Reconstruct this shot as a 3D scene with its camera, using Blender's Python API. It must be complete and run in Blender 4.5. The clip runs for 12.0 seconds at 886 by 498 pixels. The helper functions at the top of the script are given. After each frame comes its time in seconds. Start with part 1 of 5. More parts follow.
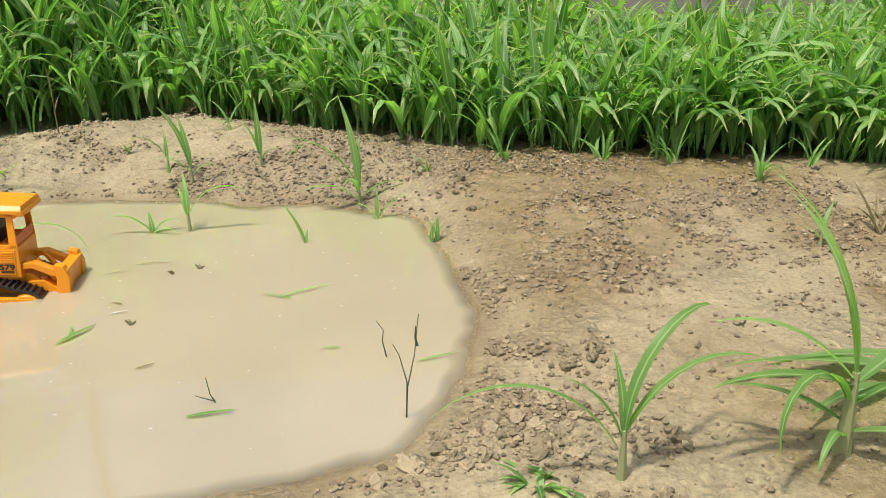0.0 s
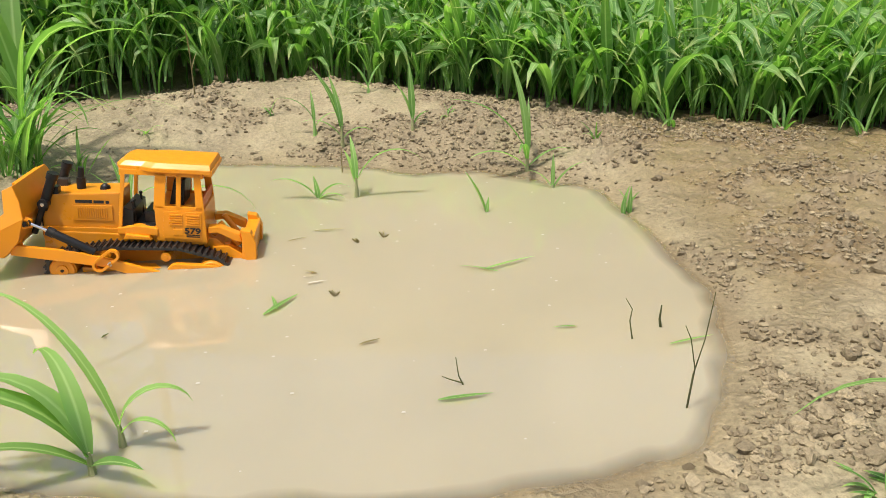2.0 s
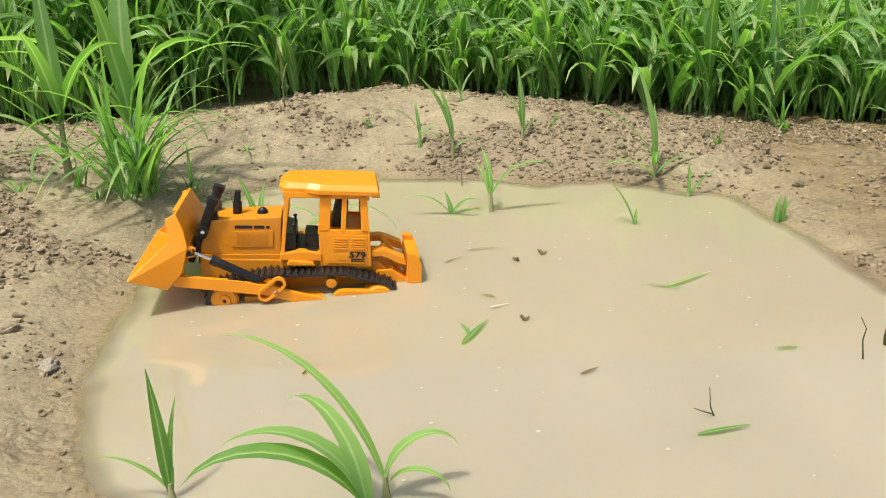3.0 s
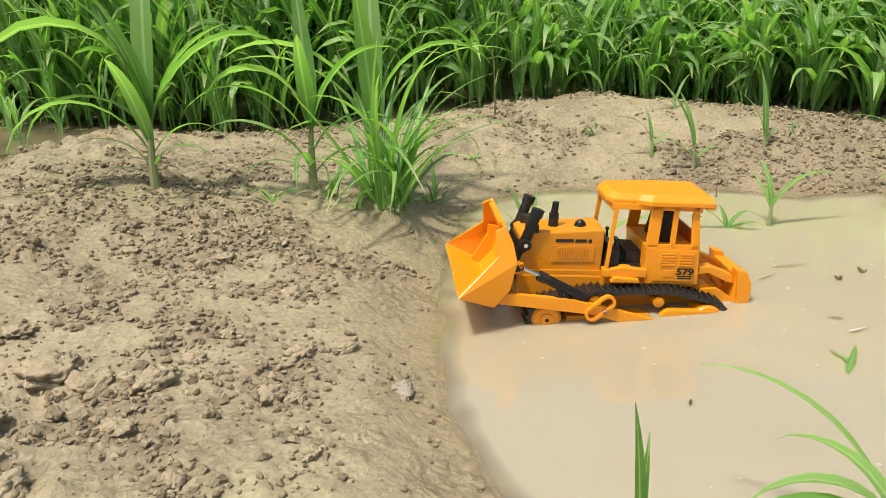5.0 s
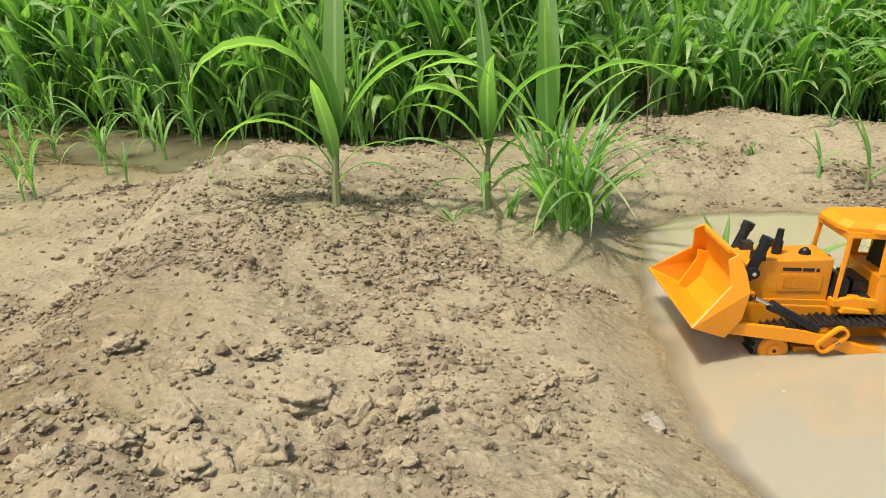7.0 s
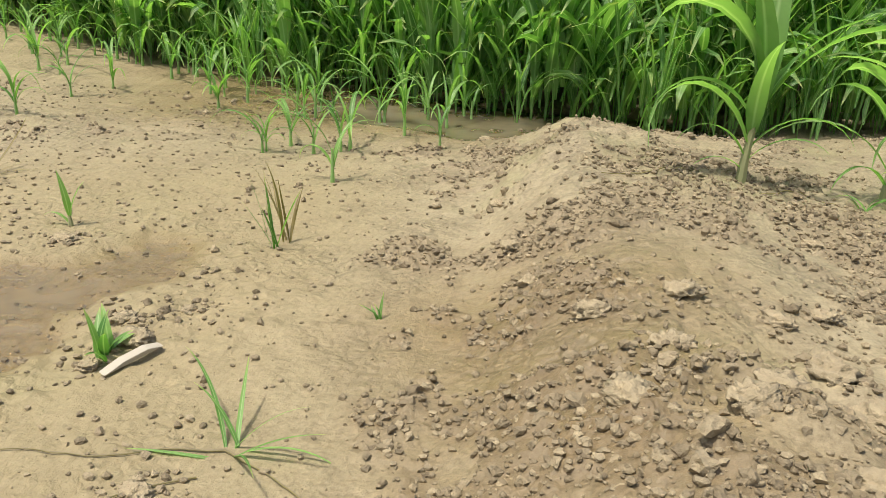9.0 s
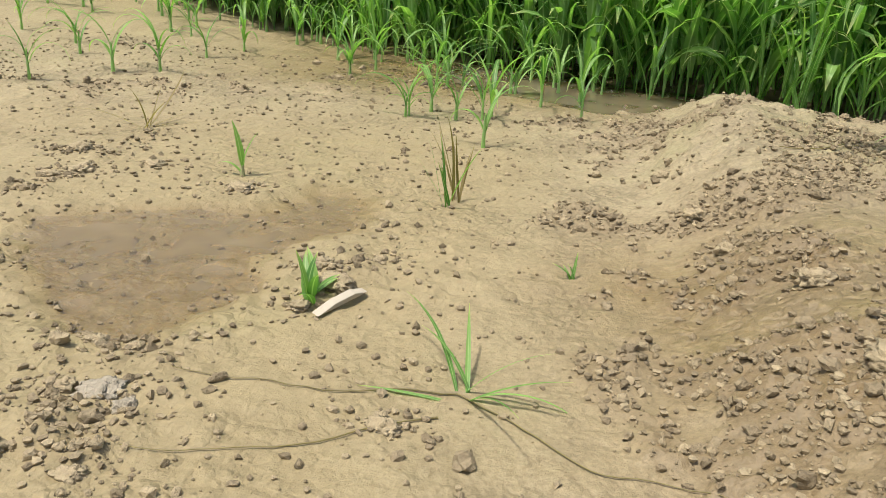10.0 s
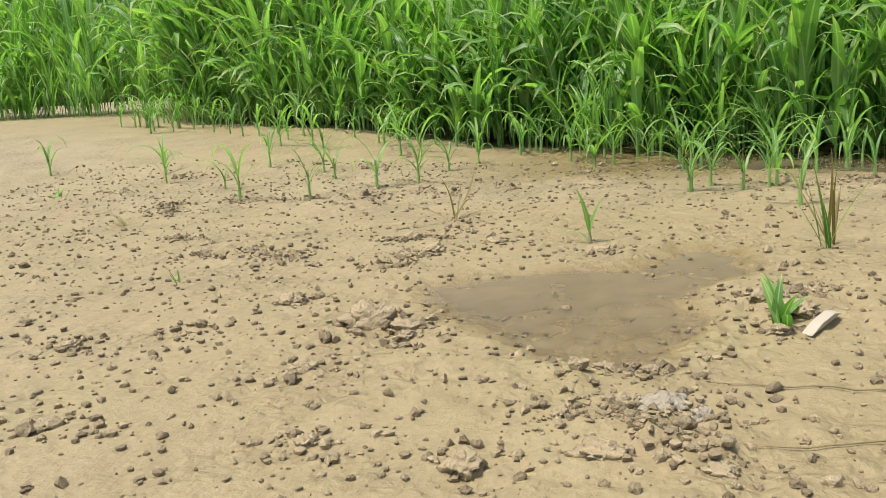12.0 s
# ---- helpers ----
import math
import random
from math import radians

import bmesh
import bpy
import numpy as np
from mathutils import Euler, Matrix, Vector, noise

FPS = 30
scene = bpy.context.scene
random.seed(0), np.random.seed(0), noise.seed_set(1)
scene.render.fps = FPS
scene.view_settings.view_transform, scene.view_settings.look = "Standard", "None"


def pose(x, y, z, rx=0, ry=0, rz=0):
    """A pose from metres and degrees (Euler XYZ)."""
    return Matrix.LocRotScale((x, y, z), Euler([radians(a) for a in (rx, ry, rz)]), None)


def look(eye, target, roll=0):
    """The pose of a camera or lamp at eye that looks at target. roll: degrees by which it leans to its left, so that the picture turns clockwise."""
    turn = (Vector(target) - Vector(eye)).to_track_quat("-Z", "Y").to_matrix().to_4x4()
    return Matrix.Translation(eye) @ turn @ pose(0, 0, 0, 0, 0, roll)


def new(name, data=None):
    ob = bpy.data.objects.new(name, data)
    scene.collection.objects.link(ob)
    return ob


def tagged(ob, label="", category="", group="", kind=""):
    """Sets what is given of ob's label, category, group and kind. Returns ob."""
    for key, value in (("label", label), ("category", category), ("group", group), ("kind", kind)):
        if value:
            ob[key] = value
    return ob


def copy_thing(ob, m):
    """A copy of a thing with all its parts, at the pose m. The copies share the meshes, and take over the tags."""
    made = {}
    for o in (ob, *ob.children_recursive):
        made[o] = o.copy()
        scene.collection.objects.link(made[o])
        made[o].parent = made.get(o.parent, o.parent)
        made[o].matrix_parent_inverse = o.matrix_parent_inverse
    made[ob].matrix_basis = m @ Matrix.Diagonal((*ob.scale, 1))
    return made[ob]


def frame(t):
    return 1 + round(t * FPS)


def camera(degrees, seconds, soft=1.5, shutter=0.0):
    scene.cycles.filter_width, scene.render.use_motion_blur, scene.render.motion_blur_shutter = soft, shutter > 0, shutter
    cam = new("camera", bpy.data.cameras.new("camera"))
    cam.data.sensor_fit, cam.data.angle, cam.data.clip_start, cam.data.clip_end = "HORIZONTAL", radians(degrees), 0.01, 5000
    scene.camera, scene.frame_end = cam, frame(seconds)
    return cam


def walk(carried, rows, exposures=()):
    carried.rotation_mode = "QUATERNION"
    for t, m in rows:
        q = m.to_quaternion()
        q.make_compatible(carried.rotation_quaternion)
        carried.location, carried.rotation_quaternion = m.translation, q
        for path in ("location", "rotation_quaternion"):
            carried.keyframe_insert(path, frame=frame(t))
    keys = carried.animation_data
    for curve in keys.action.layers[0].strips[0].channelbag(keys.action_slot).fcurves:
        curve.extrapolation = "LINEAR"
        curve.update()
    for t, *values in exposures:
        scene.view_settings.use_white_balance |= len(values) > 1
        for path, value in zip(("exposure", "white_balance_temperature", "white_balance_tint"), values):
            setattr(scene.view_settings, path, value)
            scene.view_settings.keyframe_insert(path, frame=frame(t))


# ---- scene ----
cam = camera(56.8, 12.0, soft=0.8)

# ---- camera and its walk ----
PATH = [
    (0, (-0.264, 0.226, 0.528), (0.005, 2.073, -0.189), -0.6),
    (0.5, (-0.29, 0.256, 0.521), (-0.07, 2.105, -0.209), -0.8),
    (1, (-0.3, 0.278, 0.515), (-0.128, 2.125, -0.233), -0.6),
    (1.5, (-0.384, 0.305, 0.496), (-0.231, 2.149, -0.263), -0.0),
    (2, (-0.507, 0.355, 0.483), (-0.336, 2.192, -0.288), -0.5),
    (2.5, (-0.641, 0.403, 0.489), (-0.435, 2.235, -0.287), -1.3),
    (2.7, (-0.695, 0.42, 0.494), (-0.478, 2.251, -0.282), -1.4),
    (4.3, (-1.007, 0.524, 0.476), (-0.87, 2.38, -0.256), -2.7),
    (4.5, (-1.037, 0.531, 0.477), (-0.905, 2.388, -0.255), -2.4),
    (5, (-1.131, 0.558, 0.479), (-1.026, 2.411, -0.265), -2.3),
    (5.5, (-1.16, 0.56, 0.488), (-1.076, 2.408, -0.271), -2.6),
    (5.7, (-1.187, 0.565, 0.486), (-1.106, 2.414, -0.272), -2.8),
    (6, (-1.236, 0.578, 0.491), (-1.165, 2.427, -0.269), -3.1),
    (6.5, (-1.28, 0.581, 0.503), (-1.225, 2.435, -0.244), -3.1),
    (7, (-1.35, 0.587, 0.505), (-1.355, 2.451, -0.221), -2.6),
    (7.2, (-1.385, 0.585, 0.499), (-1.429, 2.452, -0.217), -2.3),
    (8.8, (-1.841, 0.59, 0.438), (-1.922, 2.468, -0.246), 1.7),
    (9, (-1.907, 0.602, 0.416), (-2.025, 2.475, -0.276), 2.4),
    (9.1, (-1.927, 0.604, 0.41), (-2.062, 2.472, -0.292), 2.5),
    (9.5, (-1.98, 0.605, 0.385), (-2.158, 2.456, -0.353), 4.1),
    (10, (-2.055, 0.584, 0.375), (-2.32, 2.426, -0.358), 3.7),
    (10.5, (-2.174, 0.565, 0.317), (-2.516, 2.436, -0.301), 0.5),
    (11, (-2.273, 0.566, 0.252), (-2.641, 2.473, -0.227), -2.6),
    (11.5, (-2.351, 0.537, 0.251), (-2.817, 2.436, -0.166), -3.8),
    (12, (-2.379, 0.511, 0.259), (-2.958, 2.382, -0.144), -3.8),
]
walk(cam, [(t, look(eye, target, roll)) for t, eye, target, roll in PATH])

# ---- world, sun, exposure ----
SUN_ELEVATION, SUN_AZIMUTH = 69.0, -125.0     # azimuth: degrees clockwise from +y, where the sun stands
world = bpy.data.worlds.new("sky_world")
scene.world = world
world.use_nodes = True
wn = world.node_tree.nodes
sky = wn.new("ShaderNodeTexSky")
sky.sky_type = "NISHITA"
sky.sun_disc = False
sky.sun_elevation = radians(SUN_ELEVATION)
sky.sun_rotation = radians(SUN_AZIMUTH)
sky.dust_density = 6.0
sky.air_density = 1.2
world.node_tree.links.new(sky.outputs[0], wn["Background"].inputs[0])
wn["Background"].inputs[1].default_value = 0.15
sun = new("sun", bpy.data.lights.new("sun", "SUN"))
sun.data.energy = 3.9
sun.data.angle = radians(4.0)
sun.data.color = (1.0, 0.95, 0.86)
_e, _a = radians(SUN_ELEVATION), radians(SUN_AZIMUTH)
sun.matrix_world = look((math.sin(_a) * math.cos(_e) * 20, math.cos(_a) * math.cos(_e) * 20, math.sin(_e) * 20), (0, 0, 0))
scene.view_settings.exposure = 0.09


# ---- materials ----
def material(name):
    m = bpy.data.materials.new(name)
    m.use_nodes = True
    t = m.node_tree
    return m, t.nodes, t.links, t.nodes["Principled BSDF"]


def tex_noise(n, l, scale, detail=4.0, rough=0.55, coord="Object", distort=0.0):
    c = n.new("ShaderNodeTexCoord")
    x = n.new("ShaderNodeTexNoise")
    x.inputs["Scale"].default_value, x.inputs["Detail"].default_value = scale, detail
    x.inputs["Roughness"].default_value, x.inputs["Distortion"].default_value = rough, distort
    l.new(c.outputs[coord], x.inputs["Vector"])
    return x.outputs["Fac"]


def ramp(n, l, fac, stops):
    r = n.new("ShaderNodeValToRGB")
    while len(r.color_ramp.elements) < len(stops):
        r.color_ramp.elements.new(0.5)
    for e, (p, c) in zip(r.color_ramp.elements, stops):
        e.position, e.color = p, (*c, 1)
    l.new(fac, r.inputs[0])
    return r.outputs[0]


def mix(n, l, fac, a, b, blend="MIX"):
    x = n.new("ShaderNodeMix")
    x.data_type, x.blend_type = "RGBA", blend
    for sock, v in ((x.inputs[0], fac), (x.inputs[6], a), (x.inputs[7], b)):
        if isinstance(v, (int, float)):
            sock.default_value = v
        elif isinstance(v, tuple):
            sock.default_value = (*v, 1)
        else:
            l.new(v, sock)
    return x.outputs[2]


def bump(n, l, height, strength, distance, bsdf, chain=None):
    b = n.new("ShaderNodeBump")
    b.inputs["Strength"].default_value, b.inputs["Distance"].default_value = strength, distance
    l.new(height, b.inputs["Height"])
    if chain:
        l.new(chain, b.inputs["Normal"])
    l.new(b.outputs[0], bsdf.inputs["Normal"])
    return b.outputs[0]


def remap(n, l, value, a, b, c, d):
    r = n.new("ShaderNodeMapRange")
    l.new(value, r.inputs[0])
    for i, v in enumerate((a, b, c, d)):
        r.inputs[i + 1].default_value = v
    return r.outputs[0]


def mud_material():
    m, n, l, b = material("mud")
    big = tex_noise(n, l, 2.2, 5)
    mid = tex_noise(n, l, 14, 6, 0.65)
    fine = tex_noise(n, l, 160, 5, 0.7)
    col = ramp(n, l, big, [(0.3, (0.26, 0.212, 0.128)), (0.5, (0.335, 0.284, 0.178)), (0.7, (0.285, 0.21, 0.122))])
    col = mix(n, l, 0.55, col, ramp(n, l, mid, [(0.3, (0.16, 0.125, 0.072)), (0.55, (0.29, 0.245, 0.145)), (0.75, (0.38, 0.33, 0.21))]))
    col = mix(n, l, 0.45, col, ramp(n, l, fine, [(0.35, (0.13, 0.10, 0.055)), (0.6, (0.38, 0.325, 0.205))]))
    cell = n.new("ShaderNodeTexVoronoi")
    cell.inputs["Scale"].default_value, cell.inputs["Randomness"].default_value = 75, 1.0
    c = n.new("ShaderNodeTexCoord")
    warp = n.new("ShaderNodeMix")
    warp.data_type, warp.blend_type = "RGBA", "LINEAR_LIGHT"
    warp.inputs[0].default_value = 0.012
    l.new(c.outputs["Object"], warp.inputs[6])
    wn2 = n.new("ShaderNodeTexNoise")
    wn2.inputs["Scale"].default_value, wn2.inputs["Detail"].default_value = 45, 3
    l.new(c.outputs["Object"], wn2.inputs["Vector"])
    l.new(wn2.outputs["Color"], warp.inputs[7])
    l.new(warp.outputs[2], cell.inputs["Vector"])
    area = tex_noise(n, l, 6.5, 4, 0.6)
    crumb = n.new("ShaderNodeMath")
    crumb.operation = "MULTIPLY"
    l.new(remap(n, l, area, 0.44, 0.60, 0.0, 1.0), crumb.inputs[0])
    l.new(remap(n, l, cell.outputs["Distance"], 0.15, 0.75, 0.0, 1.0), crumb.inputs[1])
    # crevice shade painted in: the sunken gaps between crumbs get a darker colour
    col = mix(n, l, remap(n, l, crumb.outputs[0], 0.1, 0.8, 0.0, 0.36), col, (0.12, 0.095, 0.058))
    torn = n.new("ShaderNodeAttribute")
    torn.attribute_name = "torn"
    col = mix(n, l, remap(n, l, torn.outputs["Fac"], 0.2, 1.0, 0.0, 0.5), col, (0.185, 0.142, 0.084))
    green = tex_noise(n, l, 3.5, 3)
    col = mix(n, l, remap(n, l, green, 0.58, 0.75, 0, 0.35), col, (0.27, 0.27, 0.12))
    dry = n.new("ShaderNodeAttribute")
    dry.attribute_name = "dry"
    col = mix(n, l, remap(n, l, dry.outputs["Fac"], 0.0, 1.0, 0.0, 0.6), col, (0.275, 0.222, 0.112))
    wet = n.new("ShaderNodeAttribute")
    wet.attribute_name = "wet"
    wetn = n.new("ShaderNodeMath")
    wetn.operation = "MULTIPLY"
    l.new(wet.outputs["Fac"], wetn.inputs[0])
    l.new(remap(n, l, mid, 0.3, 0.6, 0.6, 1.1), wetn.inputs[1])
    wf = wetn.outputs[0]
    col = mix(n, l, wf, col, mix(n, l, 1.0, col, (0.73, 0.655, 0.545), "MULTIPLY"))
    l.new(col, b.inputs["Base Color"])
    l.new(remap(n, l, wf, 0, 1, 0.62, 0.24), b.inputs["Roughness"])
    b.inputs["Specular IOR Level"].default_value = 0.35
    first = bump(n, l, mid, 0.6, 0.016, b)
    inv = remap(n, l, crumb.outputs[0], 0.0, 1.0, 1.0, 0.0)
    first = bump(n, l, inv, 0.5, 0.006, b, first)
    bump(n, l, fine, 0.5, 0.004, b, first)
    return m


def clod_material(name, dark, light):
    m, n, l, b = material(name)
    g = n.new("ShaderNodeNewGeometry")
    fine = tex_noise(n, l, 90, 5, 0.7)
    col = ramp(n, l, g.outputs["Random Per Island"], [(0.0, dark), (0.65, tuple((p + q) / 2 for p, q in zip(dark, light))), (1.0, light)])
    col = mix(n, l, 0.4, col, ramp(n, l, fine, [(0.3, dark), (0.7, light)]))
    l.new(col, b.inputs["Base Color"])
    b.inputs["Roughness"].default_value = 0.75
    bump(n, l, fine, 0.9, 0.008, b)
    return m


def water_material(name, opaque, murk, shine=0.02):
    m, n, l, b = material(name)
    big = tex_noise(n, l, 1.8, 3, 0.5, "Object", 0.6)
    col = ramp(n, l, big, [(0.3, tuple(q * 0.92 for q in murk)), (0.7, tuple(q * 1.06 for q in murk))])
    depth = n.new("ShaderNodeAttribute")
    depth.attribute_name = "depth"
    l.new(col, b.inputs["Base Color"])
    b.inputs["Roughness"].default_value = shine
    b.inputs["IOR"].default_value = 1.9
    b.inputs["Subsurface Weight"].default_value = 1.0
    b.inputs["Subsurface Radius"].default_value = (1.0, 0.85, 0.6)
    b.inputs["Subsurface Scale"].default_value = 0.03
    ripple = tex_noise(n, l, 9, 2, 0.4, "Object", 0.4)
    bump(n, l, ripple, 0.04, 0.003, b)
    clear = n.new("ShaderNodeBsdfTransparent")
    clear.inputs[0].default_value = (0.98, 0.965, 0.93, 1)
    gloss = n.new("ShaderNodeBsdfGlossy")
    gloss.inputs["Roughness"].default_value = shine
    fres = n.new("ShaderNodeFresnel")
    fres.inputs[0].default_value = 1.33
    film = n.new("ShaderNodeMixShader")
    l.new(fres.outputs[0], film.inputs[0])
    l.new(clear.outputs[0], film.inputs[1])
    l.new(gloss.outputs[0], film.inputs[2])
    both = n.new("ShaderNodeMixShader")
    l.new(remap(n, l, depth.outputs["Fac"], 0.0, opaque, 0.0, 1.0), both.inputs[0])
    l.new(film.outputs[0], both.inputs[1])
    l.new(b.outputs[0], both.inputs[2])
    l.new(both.outputs[0], n["Material Output"].inputs[0])
    return m


def leaf_material(name, dark, light, rib, tip=None, through_light=0.45):
    m, n, l, b = material(name)
    g = n.new("ShaderNodeNewGeometry")
    o = n.new("ShaderNodeObjectInfo")
    add = n.new("ShaderNodeMath")
    add.operation = "FRACT"
    plus = n.new("ShaderNodeMath")
    l.new(g.outputs["Random Per Island"], plus.inputs[0])
    l.new(o.outputs["Random"], plus.inputs[1])
    l.new(plus.outputs[0], add.inputs[0])
    col = ramp(n, l, add.outputs[0], [(0.0, dark), (0.6, tuple((p + q) / 2 for p, q in zip(dark, light))), (1.0, light)])
    mottle = tex_noise(n, l, 40, 4, 0.6)
    col = mix(n, l, remap(n, l, mottle, 0.4, 0.8, 0, 0.35), col, light)
    across = n.new("ShaderNodeAttribute")
    across.attribute_name = "across"
    ab = n.new("ShaderNodeMath")
    ab.operation = "ABSOLUTE"
    l.new(across.outputs["Fac"], ab.inputs[0])
    col = mix(n, l, remap(n, l, ab.outputs[0], 0.0, 0.22, 0.65, 0.0), col, rib)
    along = n.new("ShaderNodeAttribute")
    along.attribute_name = "along"
    if tip:
        col = mix(n, l, remap(n, l, along.outputs["Fac"], 0.8, 1.0, 0.0, 0.8), col, tip)
    l.new(col, b.inputs["Base Color"])
    b.inputs["Roughness"].default_value = 0.45
    b.inputs["Specular IOR Level"].default_value = 0.4
    tr = n.new("ShaderNodeBsdfTranslucent")
    l.new(mix(n, l, 1.0, col, (1.4, 1.7, 0.6), "MULTIPLY"), tr.inputs[0])
    ms = n.new("ShaderNodeMixShader")
    ms.inputs[0].default_value = through_light
    l.new(b.outputs[0], ms.inputs[1])
    l.new(tr.outputs[0], ms.inputs[2])
    l.new(ms.outputs[0], n["Material Output"].inputs[0])
    return m


def paint(name, color, rough=0.35, spec=0.5, metal=0.0, dirt=0.25, dirt_color=(0.34, 0.26, 0.16)):
    m, n, l, b = material(name)
    a = tex_noise(n, l, 25, 5, 0.65)
    f = tex_noise(n, l, 260, 3)
    col = mix(n, l, remap(n, l, a, 0.52, 0.75, 0, dirt), color, dirt_color)
    l.new(col, b.inputs["Base Color"])
    l.new(remap(n, l, a, 0.3, 0.7, rough * 0.8, min(1, rough * 1.5)), b.inputs["Roughness"])
    b.inputs["Specular IOR Level"].default_value = spec
    b.inputs["Metallic"].default_value = metal
    bump(n, l, f, 0.08, 0.0006, b)
    return m


MUD = mud_material()
CLOD = clod_material("mud_clod", (0.118, 0.088, 0.048), (0.42, 0.345, 0.212))
STONE = clod_material("stone", (0.20, 0.172, 0.12), (0.37, 0.33, 0.25))
WATER = water_material("muddy_water", 0.0045, (0.385, 0.342, 0.232))
STRIP_WATER = water_material("ditch_water", 0.012, (0.25, 0.22, 0.135), 0.06)
PUDDLE_WATER = water_material("puddle_water", 0.03, (0.27, 0.205, 0.112), 0.42)
GRASS = leaf_material("grass_leaf", (0.068, 0.18, 0.042), (0.245, 0.42, 0.125), (0.42, 0.56, 0.27), (0.42, 0.43, 0.17))
CORN = leaf_material("broad_leaf", (0.12, 0.25, 0.07), (0.27, 0.43, 0.155), (0.46, 0.58, 0.32), None, 0.55)
STEM = leaf_material("plant_stem", (0.20, 0.23, 0.09), (0.30, 0.31, 0.15), (0.30, 0.31, 0.16), None, 0.1)
DRY = leaf_material("dry_stem", (0.16, 0.12, 0.06), (0.30, 0.24, 0.12), (0.3, 0.25, 0.15))
REED = leaf_material("dark_reed", (0.05, 0.07, 0.02), (0.12, 0.13, 0.04), (0.1, 0.1, 0.05))
YELLOW = paint("yellow_plastic", (0.74, 0.265, 0.006), 0.33, 0.5, 0, 0.10)
AMBER = paint("amber_plastic", (0.60, 0.222, 0.005), 0.3, 0.5, 0, 0.12)
# cab interior: its shade is put into the base colour as orange-red
SHADED_YELLOW = paint("shaded_interior_plastic", (0.55, 0.12, 0.02), 0.4)
BLACK = paint("black_plastic", (0.009, 0.009, 0.010), 0.36, 0.35, 0, 0.12)
RUBBER = paint("black_track_rubber", (0.011, 0.011, 0.012), 0.34, 0.6, 0, 0.12)
CHROME = paint("chrome", (0.75, 0.75, 0.76), 0.15, 0.5, 1.0, 0.1)
DECAL = paint("black_decal", (0.015, 0.014, 0.014), 0.4, 0.4, 0, 0.05)
CONCRETE = paint("grey_concrete", (0.25, 0.235, 0.225), 0.9, 0.2, 0, 0.8, (0.13, 0.12, 0.11))
PALE = paint("pale_husk", (0.42, 0.38, 0.30), 0.7, 0.3, 0, 0.4)
BARK = paint("bark", (0.22, 0.16, 0.10), 0.9, 0.2, 0, 0.5, (0.10, 0.07, 0.05))


# ---- shapes ----
def mesh_of(name, verts, faces, mat, smooth=True, attrs=None):
    """A mesh from numpy arrays of vertices and equal-sided faces."""
    verts, faces = np.asarray(verts, np.float32), np.asarray(faces, np.int32)
    me = bpy.data.meshes.new(name)
    k = faces.shape[1]
    me.vertices.add(len(verts))
    me.vertices.foreach_set("co", verts.ravel())
    me.loops.add(faces.size)
    me.loops.foreach_set("vertex_index", faces.ravel())
    me.polygons.add(len(faces))
    me.polygons.foreach_set("loop_start", np.arange(0, faces.size, k, dtype=np.int32))
    me.polygons.foreach_set("use_smooth", np.full(len(faces), smooth))
    me.update(calc_edges=True)
    for key, values in (attrs or {}).items():
        a = me.attributes.new(key, "FLOAT", "POINT")
        a.data.foreach_set("value", np.asarray(values, np.float32).ravel())
    me.materials.append(mat)
    return me


def part(name, shape, mat, parent=None, label=""):
    """Links a bmesh or mesh as ONE mesh object under a thing or a part."""
    if isinstance(shape, bmesh.types.BMesh):
        me = bpy.data.meshes.new(name)
        shape.to_mesh(me)
        shape.free()
        me.materials.append(mat)
    else:
        me = shape
    ob = new(name, me)
    ob.parent = parent
    return tagged(ob, label)


def empty(name, m, label, category, group=""):
    ob = new(name)
    ob.matrix_world = m
    return tagged(ob, label, category, group)


def box(bm, x0, x1, y0, y1, z0, z1, bevel=0.0015, taper=None):
    """A bevelled box; taper(x, y, z) may move its corners."""
    vs = [bm.verts.new(taper(x, y, z) if taper else (x, y, z)) for x in (x0, x1) for y in (y0, y1) for z in (z0, z1)]
    fs = [bm.faces.new([vs[i] for i in f]) for f in ((0, 1, 3, 2), (4, 6, 7, 5), (0, 4, 5, 1), (2, 3, 7, 6), (0, 2, 6, 4), (1, 5, 7, 3))]
    es = list({e for f in fs for e in f.edges})
    bmesh.ops.recalc_face_normals(bm, faces=fs)
    if bevel:
        bmesh.ops.bevel(bm, geom=es, offset=bevel, segments=2, profile=0.6, affect="EDGES")
    return bm


def prism(bm, outline, y0, y1, bevel=0.001):
    """An outline in x and z, drawn out from y0 to y1."""
    a = [bm.verts.new((x, y0, z)) for x, z in outline]
    b = [bm.verts.new((x, y1, z)) for x, z in outline]
    fs = [bm.faces.new(a), bm.faces.new(b[::-1])]
    k = len(a)
    fs += [bm.faces.new((a[i], b[i], b[(i + 1) % k], a[(i + 1) % k])) for i in range(k)]
    bmesh.ops.recalc_face_normals(bm, faces=fs)
    if bevel:
        bmesh.ops.bevel(bm, geom=list({e for f in fs for e in f.edges}), offset=bevel, segments=2, profile=0.6, affect="EDGES")
    return bm


def tube(bm, p, q, r, r2=None, seg=16, caps=True):
    """A cylinder or cone from p to q."""
    p, q = Vector(p), Vector(q)
    turn = (q - p).to_track_quat("Z", "Y").to_matrix().to_4x4()
    bmesh.ops.create_cone(bm, cap_ends=caps, segments=seg, radius1=r, radius2=r if r2 is None else r2, depth=(q - p).length,
                          matrix=Matrix.Translation((p + q) / 2) @ turn)
    return bm


def smooth(ob, angle=0.6):
    me = ob.data
    me.polygons.foreach_set("use_smooth", [True] * len(me.polygons))
    me.set_sharp_from_angle(angle=angle)
    return ob


